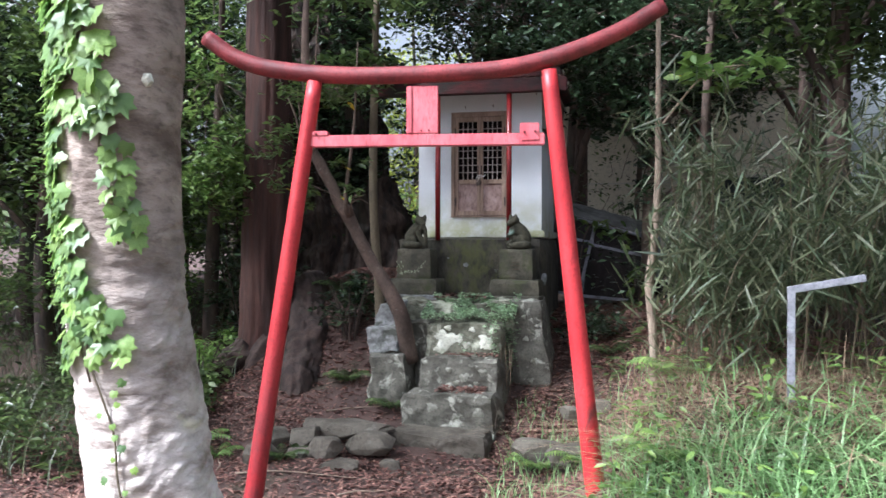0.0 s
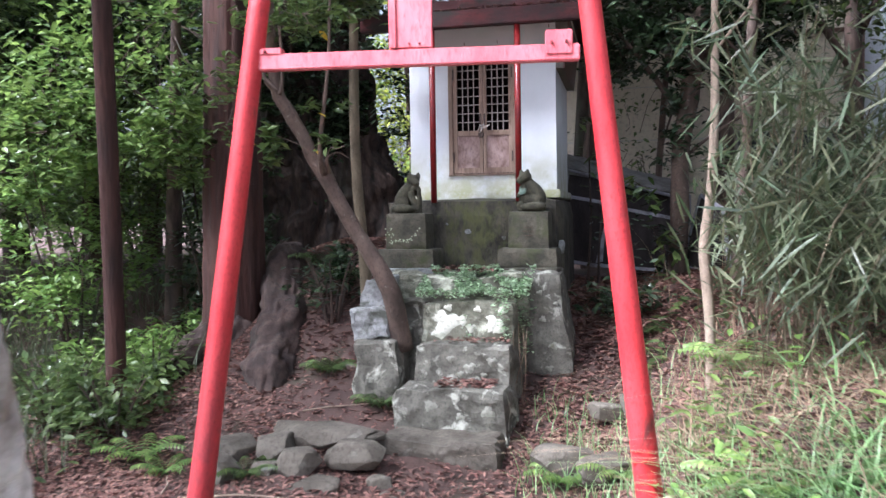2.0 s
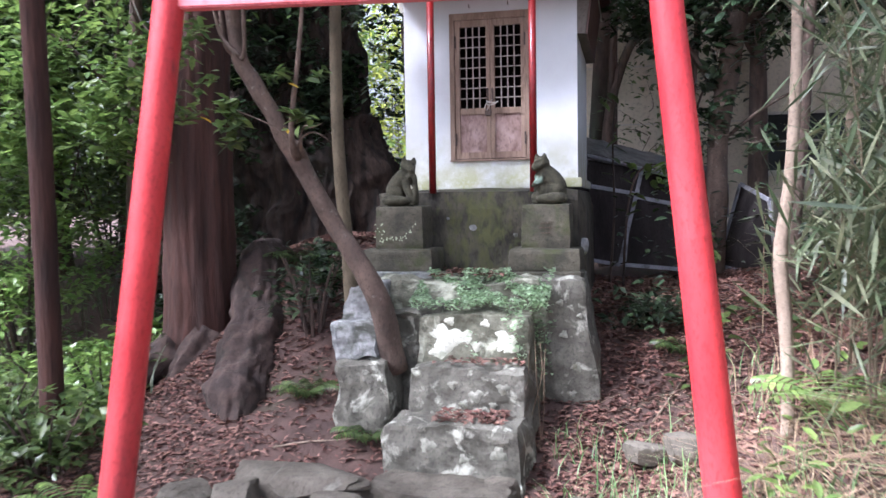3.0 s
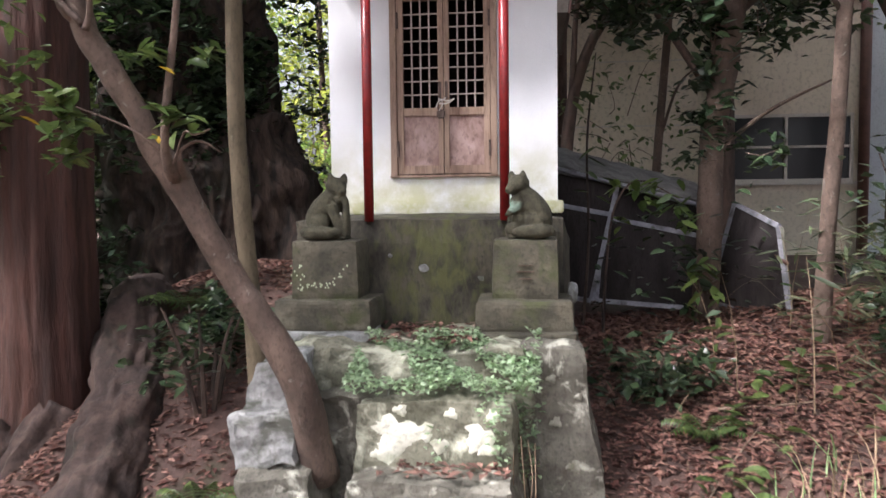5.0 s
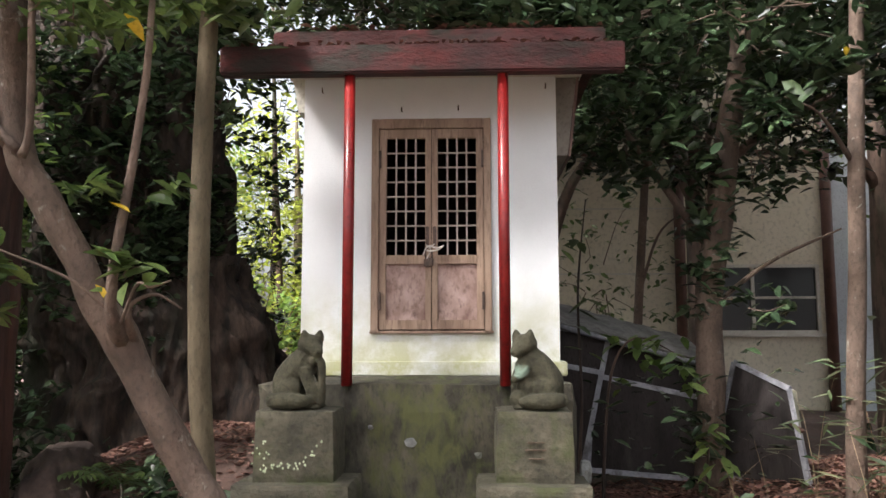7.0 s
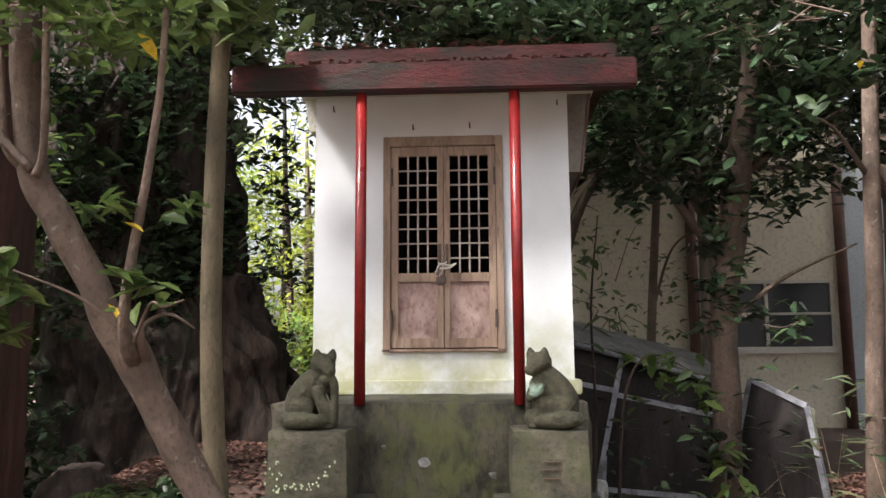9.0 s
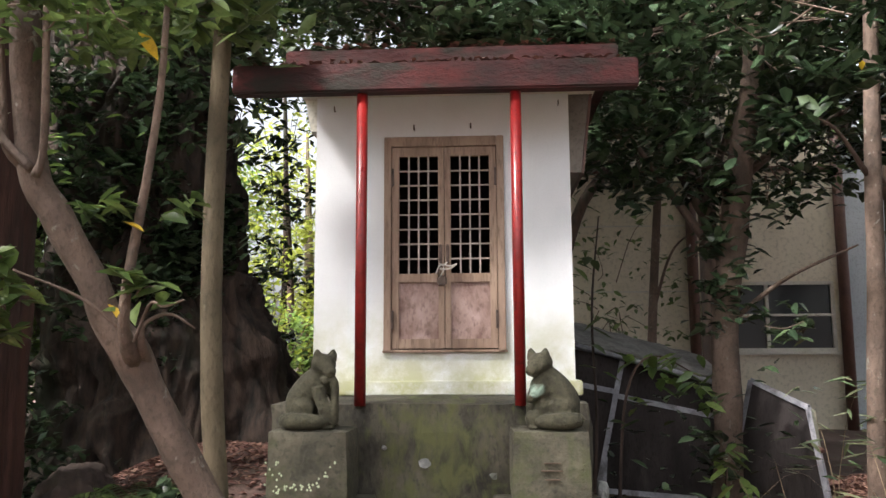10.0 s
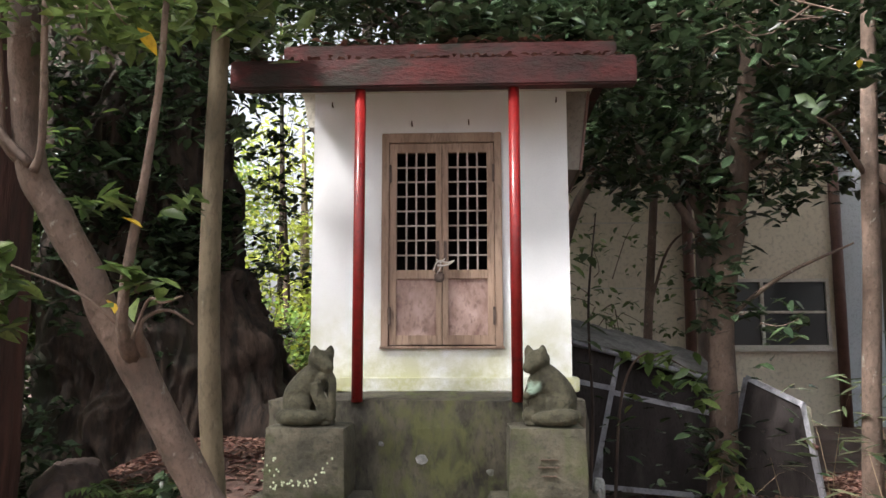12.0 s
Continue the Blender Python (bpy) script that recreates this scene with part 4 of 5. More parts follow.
cedar = tree("straight red-brown cedar trunk with peeling bark and a broad root", [(-1.42, 8.55, 0.1, 0.36), (-1.4, 8.55, 0.65, 0.275), (-1.39, 8.55, 1.8, 0.245), (-1.36, 8.55, 5, 0.21), (-1.3, 8.5, 10, 0.12)], BARK_RED,
     [], [((-1.4, 9.0, 9.4), (1.7, 1.6, 2.2), 120, 36, 0.28, 0.1, 0.045)], LEAF, 90, 72, 0.05, flutes=0.09, furrow=0.008)
v, f = tube([(-1.25, 9.6, 1.1, 0.08), (-1.14, 9.15, 1.1, 0.15), (-1.0, 8.8, 0.92, 0.18), (-0.9, 8.45, 0.66, 0.195), (-0.79, 8.1, 0.39, 0.21), (-0.73, 7.8, 0.22, 0.2), (-0.68, 7.5, -0.06, 0.15)], 90, 60, 0.4, 3.2, 5.0, flutes=0.12, furrow=0.025)
put_mesh("root", v, f, ROOT, cedar, "broad gnarled brown root running down the slope", True)
for rows in ([(-1.25, 8.4, 0.55, 0.13), (-1.36, 8.05, 0.2, 0.1), (-1.44, 7.7, -0.12, 0.08)], [(-1.55, 8.4, 0.45, 0.16), (-1.85, 8.05, 0.05, 0.12), (-2.1, 7.7, -0.24, 0.08)]):
    v, f = tube(rows, 44, 36, 0.55, 4.0, 2.0, flutes=0.3, furrow=0.02)
    put_mesh("root", v, f, ROOT, cedar, "", True)
# The two clumps near y 5 are unseen, added to shade the right slope.
tree("slim straight trunk with red-brown bark", [(-1.8, 7.3, -0.3, 0.10), (-1.78, 7.3, 0.5, 0.078), (-1.8, 7.3, 2.9, 0.074), (-1.85, 7.3, 6.5, 0.05)], BARK_RED, [], [((-2.3, 7.9, 6.6), (1.1, 1.1, 1.6), 50, 36, 0.25, 0.1, 0.05), ((-0.2, 4.9, 6.4), (0.8, 0.6, 0.5), 34, 36, 0.2, 0.1, 0.05), ((-1.25, 5.0, 6.4), (0.7, 0.5, 0.4), 32, 36, 0.2, 0.1, 0.05)], LEAF, 24, 12, 0.05)
tree("huge dark old trunk with furrowed flaring base and ivy", [(-1.33, 11.0, 0.3, 1.3), (-1.38, 11.0, 0.85, 1.1), (-1.4, 11.0, 1.5, 0.92), (-1.45, 11.0, 1.96, 0.86), (-1.55, 11.0, 2.31, 0.78), (-1.58, 11.0, 2.76, 0.73), (-1.62, 11.0, 3.3, 0.69), (-1.65, 11.0, 3.87, 0.66), (-1.65, 11.0, 5, 0.62), (-1.5, 11.0, 9, 0.5)], BARK_OLD,
     [[(-1.5, 10.9, 4.6, 0.3), (-0.3, 10.6, 5.8, 0.18), (0.8, 10.2, 6.5, 0.08)], [(-1.7, 10.8, 5, 0.3), (-2.6, 10.2, 6.2, 0.17), (-3.6, 9.6, 6.9, 0.07)]],
     [((-0.6, 10.2, 6.6), (3.4, 2.6, 1.9), 150, 36, 0.3, 0.11, 0.055), ((-1.15, 10.45, 3.4), (0.45, 0.4, 1.4), 70, 24, 0.1, 0.11, 0.055), ((-0.93, 10.65, 2.3), (0.16, 0.25, 1.0), 60, 16, 0.06, 0.1, 0.05), ((-1.6, 9.9, 4.0), (1.0, 0.7, 0.6), 16, 24, 0.18, 0.11, 0.05), ((-1.9, 10.0, 2.2), (0.45, 0.1, 0.9), 26, 14, 0.07, 0.1, 0.05), ((-1.3, 10.3, 2.7), (0.34, 0.08, 1.3), 110, 20, 0.06, 0.07, 0.04), ((-1.95, 10.05, 3.3), (0.5, 0.12, 0.9), 70, 18, 0.07, 0.09, 0.045), ((-0.6, 11.2, 2.9), (0.3, 0.3, 1.2), 34, 18, 0.09, 0.09, 0.045)], LEAF, 260, 320, 0.1, seed=3, lump_scale=3.0, flutes=0.16, furrow=0.06)
lean = tree("slender leaning tree growing out beside the stone steps", [(0.44, 7.60, 0.5, 0.085), (0.40, 7.47, 0.92, 0.070), (0.25, 7.40, 1.25, 0.058), (0.16, 7.40, 1.384, 0.054), (0.08, 7.36, 1.548, 0.053), (0.005, 7.32, 1.711, 0.055), (-0.045, 7.29, 1.827, 0.06), (-0.111, 7.27, 1.925, 0.049), (-0.158, 7.25, 2.048, 0.047), (-0.222, 7.22, 2.17, 0.048), (-0.272, 7.2, 2.275, 0.05), (-0.325, 7.18, 2.372, 0.05), (-0.344, 7.15, 2.572, 0.045), (-0.34, 7.1, 2.81, 0.043), (-0.36, 7.1, 3.4, 0.032), (-0.36, 7.2, 4.2, 0.018)], BARK_TAN,
     [[(-0.02, 7.27, 1.80, 0.032), (-0.012, 7.16, 1.89, 0.021), (-0.003, 7.15, 2.037, 0.017), (0.016, 7.15, 2.175, 0.016), (0.046, 7.15, 2.385, 0.015), (0.075, 7.15, 2.654, 0.012), (0.083, 7.15, 2.893, 0.010), (0.1, 7.16, 3.3, 0.006)],
      [(0.0, 7.3, 1.80, 0.028), (0.026, 7.2, 1.869, 0.012), (0.038, 7.2, 1.92, 0.007), (0.111, 7.2, 1.946, 0.005), (0.191, 7.2, 1.902, 0.003)],
      [(-0.33, 7.17, 2.38, 0.018), (-0.39, 7.12, 2.46, 0.015), (-0.40, 7.1, 2.62, 0.012), (-0.43, 7.1, 2.9, 0.008)],
      [(-0.28, 7.1, 2.36, 0.016), (-0.25, 7.08, 2.42, 0.013), (-0.235, 7.05, 2.6, 0.012), (-0.25, 7.05, 2.95, 0.009), (-0.2, 7.0, 3.5, 0.006)],
      [(-0.29, 7.1, 2.38, 0.016), (-0.40, 7.1, 2.5, 0.012), (-0.46, 7.1, 2.7, 0.009), (-0.6, 7.1, 3.0, 0.005)],
      [(-0.02, 7.15, 1.9, 0.006), (-0.12, 7.1, 1.99, 0.005), (-0.3, 7.05, 2.07, 0.003)],
      [(0.03, 7.14, 1.86, 0.006), (0.09, 7.1, 1.97, 0.005), (0.14, 7.08, 1.96, 0.004), (0.2, 7.08, 1.98, 0.003)]],
     [((-0.1, 6.95, 2.86), (0.45, 0.3, 0.16), 44, 9, 0.07, 0.075, 0.034), ((-0.55, 7.0, 2.3), (0.1, 0.25, 0.35), 20, 8, 0.06, 0.08, 0.035), ((-0.06, 7.1, 2.25), (0.06, 0.05, 0.03), 3, 5, 0.03, 0.1, 0.045), ((0.19, 7.1, 2.25), (0.05, 0.05, 0.04), 3, 4, 0.025, 0.1, 0.045), ((0.06, 7.1, 2.02), (0.06, 0.05, 0.04), 4, 5, 0.03, 0.1, 0.045), ((-0.26, 6.95, 2.02), (0.07, 0.1, 0.1), 7, 7, 0.04, 0.1, 0.042), ((-0.3, 7.0, 1.9), (0.05, 0.08, 0.06), 4, 6, 0.03, 0.1, 0.042)], LEAF_MID, 90, 20, 0.14)
tree("thin straight olive-barked tree beside the leaning trunk", [(0.14, 7.76, 0.5, 0.06), (0.1, 7.76, 1.2, 0.043), (0.06, 7.76, 1.7, 0.041), (0.045, 7.76, 2.2, 0.040), (0.055, 7.76, 3.0, 0.036), (0.1, 7.76, 4.6, 0.025)], BARK_OLIVE,
     [], [((0.0, 7.8, 4.3), (1.3, 1.0, 0.8), 70, 20, 0.15, 0.11, 0.05), ((-0.1, 7.6, 3.12), (0.4, 0.3, 0.2), 60, 8, 0.07, 0.11, 0.045)], LEAF_MID, 30, 12, 0.06)
tree("dark camellia trunk with glossy leaves over rough tan base", [(2.55, 10.1, 0.5, 0.13), (2.578, 10.1, 0.96, 0.095), (2.607, 10.1, 1.56, 0.09), (2.612, 10.1, 2.065, 0.088), (2.69, 10.1, 2.546, 0.092), (2.79, 10.1, 3.23, 0.085), (2.888, 10.1, 3.737, 0.07), (3.0, 10.1, 5.2, 0.05)], BARK_TAN,
     [[(2.64, 10.13, 2.4, 0.03), (2.4, 10.2, 2.8, 0.03), (2.0, 10.0, 3.3, 0.015)], [(2.69, 10.13, 2.9, 0.03), (3.2, 10.2, 3.3, 0.03), (3.8, 9.9, 3.5, 0.012)], [(2.62, 10.13, 2.0, 0.016), (3.0, 10.1, 2.3, 0.014), (3.4, 9.9, 2.5, 0.006)]],
     [((2.8, 10.1, 4.2), (1.7, 1.0, 0.85), 200, 24, 0.17, 0.11, 0.055), ((2.1, 10.0, 3.15), (0.42, 0.35, 0.36), 62, 11, 0.09, 0.115, 0.06), ((3.3, 9.9, 3.3), (0.5, 0.35, 0.4), 46, 11, 0.09, 0.115, 0.06), ((2.85, 10.0, 3.1), (0.9, 0.4, 0.4), 44, 10, 0.1, 0.11, 0.055), ((2.7, 9.9, 2.0), (0.5, 0.3, 0.15), 14, 7, 0.06, 0.11, 0.05), ((2.6, 10.05, 2.6), (0.14, 0.1, 0.5), 26, 12, 0.05, 0.11, 0.05), ((2.5, 9.9, 1.2), (0.16, 0.12, 0.25), 9, 6, 0.05, 0.11, 0.05)], LEAF, 30, 14, 0.12)
tree("slim tan trunk in the undergrowth", [(3.0, 9.05, 0.3, 0.06), (3.035, 9.05, 1.38, 0.05), (3.089, 9.05, 2.18, 0.046), (3.112, 9.05, 2.69, 0.044), (3.168, 9.05, 3.65, 0.038), (3.2, 9.05, 4.2, 0.032)], BARK_TAN,
     [[(3.09, 9.05, 2.75, 0.016), (2.85, 8.85, 2.95, 0.008), (2.6, 8.65, 2.98, 0.003)]], [((2.5, 8.6, 2.92), (0.09, 0.1, 0.08), 7, 5, 0.045, 0.13, 0.065), ((2.8, 8.6, 3.12), (0.2, 0.12, 0.07), 9, 6, 0.05, 0.13, 0.065), ((3.2, 8.9, 3.75), (1.1, 0.8, 0.6), 80, 16, 0.14, 0.11, 0.055)], LEAF, 24, 10, 0.06)
tree("thin crooked trunk before the cream wall", [(2.42, 11.7, 0.6, 0.05), (2.46, 11.7, 1.8, 0.04), (2.55, 11.7, 3.0, 0.035), (2.65, 11.7, 4.2, 0.025)], BARK_TAN, [[(2.49, 11.7, 2.2, 0.016), (2.65, 11.6, 2.7, 0.01), (2.9, 11.5, 2.9, 0.004)]], [((2.2, 12.2, 2.3), (0.8, 0.5, 1.0), 45, 9, 0.12, 0.09, 0.04)], LEAF_MID, 18, 10, 0.06)
tree("dark thin trunk leaning away behind the shrine", [(1.62, 11.3, 0.6, 0.06), (1.66, 11.3, 2.2, 0.055), (1.85, 11.3, 3.0, 0.045), (2.2, 11.3, 3.5, 0.035), (2.6, 11.3, 4.3, 0.02)], BARK_DARK,
     [[(1.7, 11.3, 2.6, 0.03), (1.75, 11.2, 3.4, 0.02), (1.9, 11.1, 4.2, 0.01)]], [((2.1, 11.2, 4.0), (0.9, 0.6, 0.7), 70, 18, 0.13, 0.1, 0.05)], LEAF, 20, 10, 0.08)
tree("pale crooked dry sapling on the grassy bank", [(2.565, 6.66, 0.35, 0.034), (2.56, 6.66, 0.7, 0.03), (2.545, 6.66, 1.0, 0.031), (2.525, 6.66, 1.28, 0.03), (2.56, 6.66, 1.6, 0.028), (2.585, 6.66, 2.1, 0.024), (2.585, 6.66, 3.1, 0.017), (2.6, 6.7, 3.9, 0.01)], BARK_STRAW,
     [[(2.585, 6.66, 2.4, 0.01), (2.9, 6.5, 2.75, 0.007), (3.25, 6.4, 2.8, 0.003)]], [((3.05, 6.45, 2.78), (0.38, 0.25, 0.12), 16, 7, 0.07, 0.13, 0.075)], LEAF_BRIGHT, 30, 10, 0.1)

tree("evergreen with low leafy boughs beside the cedar", [(-2.5, 9.3, -0.2, 0.1), (-2.45, 9.3, 1.5, 0.08), (-2.3, 9.2, 3.5, 0.05), (-2.2, 9.1, 5.0, 0.02)], BARK_DARK,
     [[(-2.4, 9.3, 2.0, 0.03), (-2.0, 8.9, 2.6, 0.02), (-1.6, 8.5, 2.8, 0.006)], [(-2.4, 9.3, 2.4, 0.03), (-2.9, 8.9, 3.0, 0.02), (-3.4, 8.6, 3.2, 0.006)]],
     [((-2.3, 9.0, 3.5), (1.1, 0.8, 1.5), 90, 26, 0.15, 0.1, 0.05), ((-1.75, 8.25, 2.3), (0.35, 0.25, 0.5), 40, 22, 0.1, 0.1, 0.05), ((-3.2, 8.6, 2.4), (0.8, 0.6, 1.0), 90, 28, 0.15, 0.1, 0.05)], LEAF_YOUNG, 20, 10, 0.08)
tree("evergreen reaching over the shrine roof", [(0.9, 11.6, 0.5, 0.12), (0.95, 11.6, 2.5, 0.1), (1.0, 11.4, 4.2, 0.06), (1.0, 11.2, 5.4, 0.02)], BARK_DARK,
     [[(0.95, 11.5, 3.6, 0.04), (0.5, 10.9, 4.3, 0.02), (0.1, 10.4, 4.5, 0.008)], [(0.98, 11.5, 3.7, 0.04), (1.5, 10.9, 4.2, 0.02), (1.9, 10.2, 4.2, 0.008)]],
     [((1.0, 10.6, 4.55), (2.0, 0.8, 0.65), 180, 24, 0.15, 0.1, 0.05), ((-0.1, 11.3, 5.3), (1.0, 0.8, 0.75), 40, 22, 0.15, 0.1, 0.05), ((1.3, 9.3, 3.62), (0.5, 0.4, 0.22), 50, 26, 0.09, 0.1, 0.05), ((-0.05, 8.25, 3.32), (0.16, 0.15, 0.13), 16, 12, 0.05, 0.1, 0.05), ((-0.3, 9.2, 3.3), (0.3, 0.4, 0.4), 20, 12, 0.08, 0.1, 0.05)], LEAF, 20, 10, 0.08)

# background trees and shrubs, each with its own trunk and crown
# The tree at (-3.5, 4.7) is unseen, added to shade shrine and steps.
back = [(-5.0, 11.6, 5.0, 1.8), (-5.6, 10.0, 6.0, 2.4), (-6.0, 14.5, 7.0, 2.4), (-6.4, 17.5, 8.0, 2.4), (0.5, 13.0, 7.0, 1.0), (-6.8, 9.6, 4.6, 2.2), (-4.4, 9.0, 4.4, 1.5), (-3.5, 4.7, 8.2, 2.1), (-7.5, 13.0, 7.5, 3.0), (4.6, 11.8, 6.0, 1.7), (6.4, 10.6, 6.5, 2.4), (7.6, 7.5, 6.0, 2.4), (5.4, 8.6, 5.6, 1.9), (-9.0, 8.0, 8.0, 3.0), (3.4, 13.2, 6.4, 1.6), (9.5, 12.0, 8.0, 3.0), (1.6, 13.4, 7.6, 1.5), (-1.0, 17.8, 12.0, 2.0), (-2.7, 13.6, 10.0, 1.7), (0.6, 13.8, 10.0, 1.6), (1.4, 12.9, 9.0, 1.2), (4.2, 8.4, 6.0, 1.5), (5.2, 7.2, 5.4, 1.4)]
for i, (x, y, h, r) in enumerate(back):
    z = gz_at(x, y)
    lx, ly = rng.normal(0, 0.25, 2)
    tree("dark broadleaf evergreen tree in the wood behind, or added for shade", [(x, y, z - 0.3, 0.05 * r + 0.06), (x + lx * 0.3, y, z + h * 0.3, 0.045 * r + 0.03), (x + lx, y + ly, z + h, 0.03)], BARK_DARK,
         [[(x + lx * 0.3, y, z + h * 0.4, 0.05), (x + lx + r * 0.4, y + 0.2, z + h * 0.6, 0.03), (x + r * 0.8, y - 0.3, z + h * 0.7, 0.01)], [(x + lx * 0.3, y, z + h * 0.35, 0.05), (x - r * 0.4, y - 0.3, z + h * 0.5, 0.03), (x - r * 0.8, y + 0.2, z + h * 0.62, 0.01)]],
         [((x + lx, y + ly, z + h * 0.72), (r, r, h * 0.34), int(85 * r), 48, 0.26, 0.12, 0.06)], LEAF if i % 3 else LEAF_MID, 14, 10, 0.08, "wood behind the shrine", float(i))


for i, (x, y, h, r) in enumerate([(-2.8, 22.0, 6.0, 2.6), (0.2, 23.0, 7.0, 2.8), (-5.6, 20.5, 6.5, 2.6), (-0.8, 19.5, 3.0, 1.5), (-9.0, 19.0, 7.0, 3.0), (-11.0, 13.0, 6.5, 3.0), (-8.6, 3.6, 5.0, 2.0)]):
    z = gz_at(x, y)
    tree("sunlit light green tree beyond the wood", [(x, y, z - 0.3, 0.16), (x + 0.1, y, z + h * 0.4, 0.12), (x, y, z + h, 0.03)], BARK_OLIVE, [],
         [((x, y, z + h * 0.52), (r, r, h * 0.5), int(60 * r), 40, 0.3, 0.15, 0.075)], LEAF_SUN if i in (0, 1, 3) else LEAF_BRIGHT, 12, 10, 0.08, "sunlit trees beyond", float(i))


for i, (x, y, h, r) in enumerate([(-1.9, 16.3, 6.0, 0.9), (-1.35, 14.4, 3.4, 0.5)]):
    z = gz_at(x, y)
    tree("thin tree with leaves coloured yellow-green as if sunlit", [(x, y, z - 0.3, 0.07), (x + 0.1, y, z + h * 0.4, 0.05), (x, y, z + h, 0.02)], BARK_DARK, [],
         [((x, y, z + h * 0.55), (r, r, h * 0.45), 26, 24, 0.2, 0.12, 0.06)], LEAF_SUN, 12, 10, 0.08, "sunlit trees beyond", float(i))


def shrub(x, y, r, h, leaf, label, clumps=60, per=26, ll=0.1, lw=0.05):
    z = gz_at(x, y)
    t = thing("shrub", label, "shrub", "undergrowth shrubs")
    tv, tf = [], []
    for k in range(7):
        a = k * 0.9 + x
        tube([(x + 0.05 * math.cos(a), y + 0.05 * math.sin(a), z - 0.05, 0.016), (x + r * 0.4 * math.cos(a), y + r * 0.4 * math.sin(a), z + h * 0.5, 0.011), (x + r * 0.7 * math.cos(a), y + r * 0.7 * math.sin(a), z + h * 0.92, 0.004)], 7, 5, verts=tv, faces=tf)
    put_mesh("stem", tv, tf, BARK_DARK, t)["kind"] = "stuff"
    _, pts = clouds((x, y, z + h * 0.55), (r, r, h * 0.5), clumps, per, 0.13, 0.3)
    pts = pts[pts[:, 2] > z + 0.03]
    v, f = leaf_mesh(pts, ll, lw, pts=4)
    array_mesh("foliage", v, f, leaf, t)


for i, (x, y, r, h, dark) in enumerate([(-3.4, 9.0, 0.9, 2.6, 2), (-2.0, 9.4, 0.6, 1.5, 1), (-4.2, 7.2, 0.9, 2.2, 0), (-3.2, 5.6, 0.6, 0.9, 1), (-5.2, 5.6, 1.1, 2.8, 0), (-2.9, 10.8, 0.9, 2.6, 0), (-4.6, 12.0, 1.2, 3.2, 0), (-1.6, 13.5, 1.1, 1.6, 2), (-0.2, 12.6, 0.5, 1.5, 2), (-6.0, 12.6, 1.3, 2.2, 0), (-7.6, 14.6, 1.5, 2.6, 0), (-8.8, 12.0, 1.5, 2.4, 0), (-4.4, 15.0, 1.3, 2.2, 2), (-2.2, 7.2, 0.5, 0.6, 0), (-1.85, 7.9, 0.35, 0.6, 2), (-1.6, 7.0, 0.35, 0.45, 0), (-1.9, 8.9, 0.6, 0.5, 2), (-2.7, 8.6, 0.7, 0.5, 2),
                                          (4.3, 9.0, 0.8, 1.2, 1), (5.0, 7.4, 1.0, 2.6, 1), (-0.38, 8.32, 0.32, 0.58, 1), (2.03, 8.6, 0.2, 0.25, 1), (-6.6, 4.4, 1.2, 3.0, 1), (-3.6, 12.8, 1.3, 3.6, 0), (3.5, 8.4, 0.6, 1.3, 1)]):
    shrub(x, y, r, h, (LEAF_MID, LEAF, LEAF_BRIGHT)[dark], ("leafy mid-green shrub in the undergrowth", "dark glossy evergreen shrub in the shade", "bright green low plants in a sunny patch")[dark], int(50 * max(r, 0.3) * max(h, 0.8)), 30, 0.095, 0.045)


# ---- grass, bamboo grass, dry straw, leaf litter ----
def blades(x, y, z, length, width, bend, segs=3, lift=1.0):
    n = len(x)
    a = rng.uniform(0, 2 * np.pi, n)
    way = np.stack([np.cos(a), np.sin(a), np.zeros(n)], 1)
    side = np.stack([-np.sin(a), np.cos(a), np.zeros(n)], 1)
    base = np.stack([x, y, z], 1)
    L = length * rng.uniform(0.5, 1.3, n)
    B = bend * rng.uniform(0.3, 1.5, n)
    rows = []
    for k in range(segs + 1):
        u = k / segs
        mid = base + way * (L * B * u * u)[:, None] + np.array([0, 0, 1.0]) * (L * lift * (u - 0.45 * B * u * u))[:, None]
        w = width * (1 - u) ** 0.7 * 0.5 + 0.0004
        rows += [mid - side * w, mid + side * w]
    verts = np.stack(rows, 1).reshape(-1, 3)
    k = (np.arange(n) * 2 * (segs + 1))[:, None]
    faces = np.concatenate([np.concatenate([k + 2 * s, k + 2 * s + 1, k + 2 * s + 3, k + 2 * s + 2], 1) for s in range(segs)])
    return verts, faces


def field(name, count, box, keep, length, width, bend, mat, label, lift=1.0):
    x, y = rng.uniform(box[0], box[1], count), rng.uniform(box[2], box[3], count)
    ok = rng.uniform(0, 1, count) < keep(x, y)
    x, y = x[ok], y[ok]
    v, f = blades(x, y, ground_at(x, y) - 0.01, length, width, bend, lift=lift)
    return tagged(array_mesh(name, v, f, mat), label, "grass", kind="stuff")


def patchy(x, y, s=1.0):
    return 0.5 + 0.5 * np.sin(3.1 * s * x + 1.7 * np.sin(2.3 * s * y)) * np.cos(2.7 * s * y + 1.1 * np.sin(1.9 * s * x))


field("grass", 36000, (1.95, 8.0, 0.6, 6.3), lambda x, y: step(2.05, 2.5, x + 0.10 * (5 - y) * (y < 5)) * (1 - 0.93 * step(4.6, 6.5, x)) * (0.08 + 0.92 * step(2.2, 3.2, y + 0.5 * patchy(x, y, 0.7))) * (1 - 0.86 * step(4.7, 5.5, y)) * (0.35 + 0.65 * patchy(x, y)), 0.26, 0.011, 1.2, BLADE, "bright green tangled grass on the bank")
field("weeds", 2600, (1.45, 2.6, 5.6, 7.6), lambda x, y: 0.5 * patchy(x, y, 1.4), 0.22, 0.008, 0.7, BLADE, "sparse green weeds beside the steps")
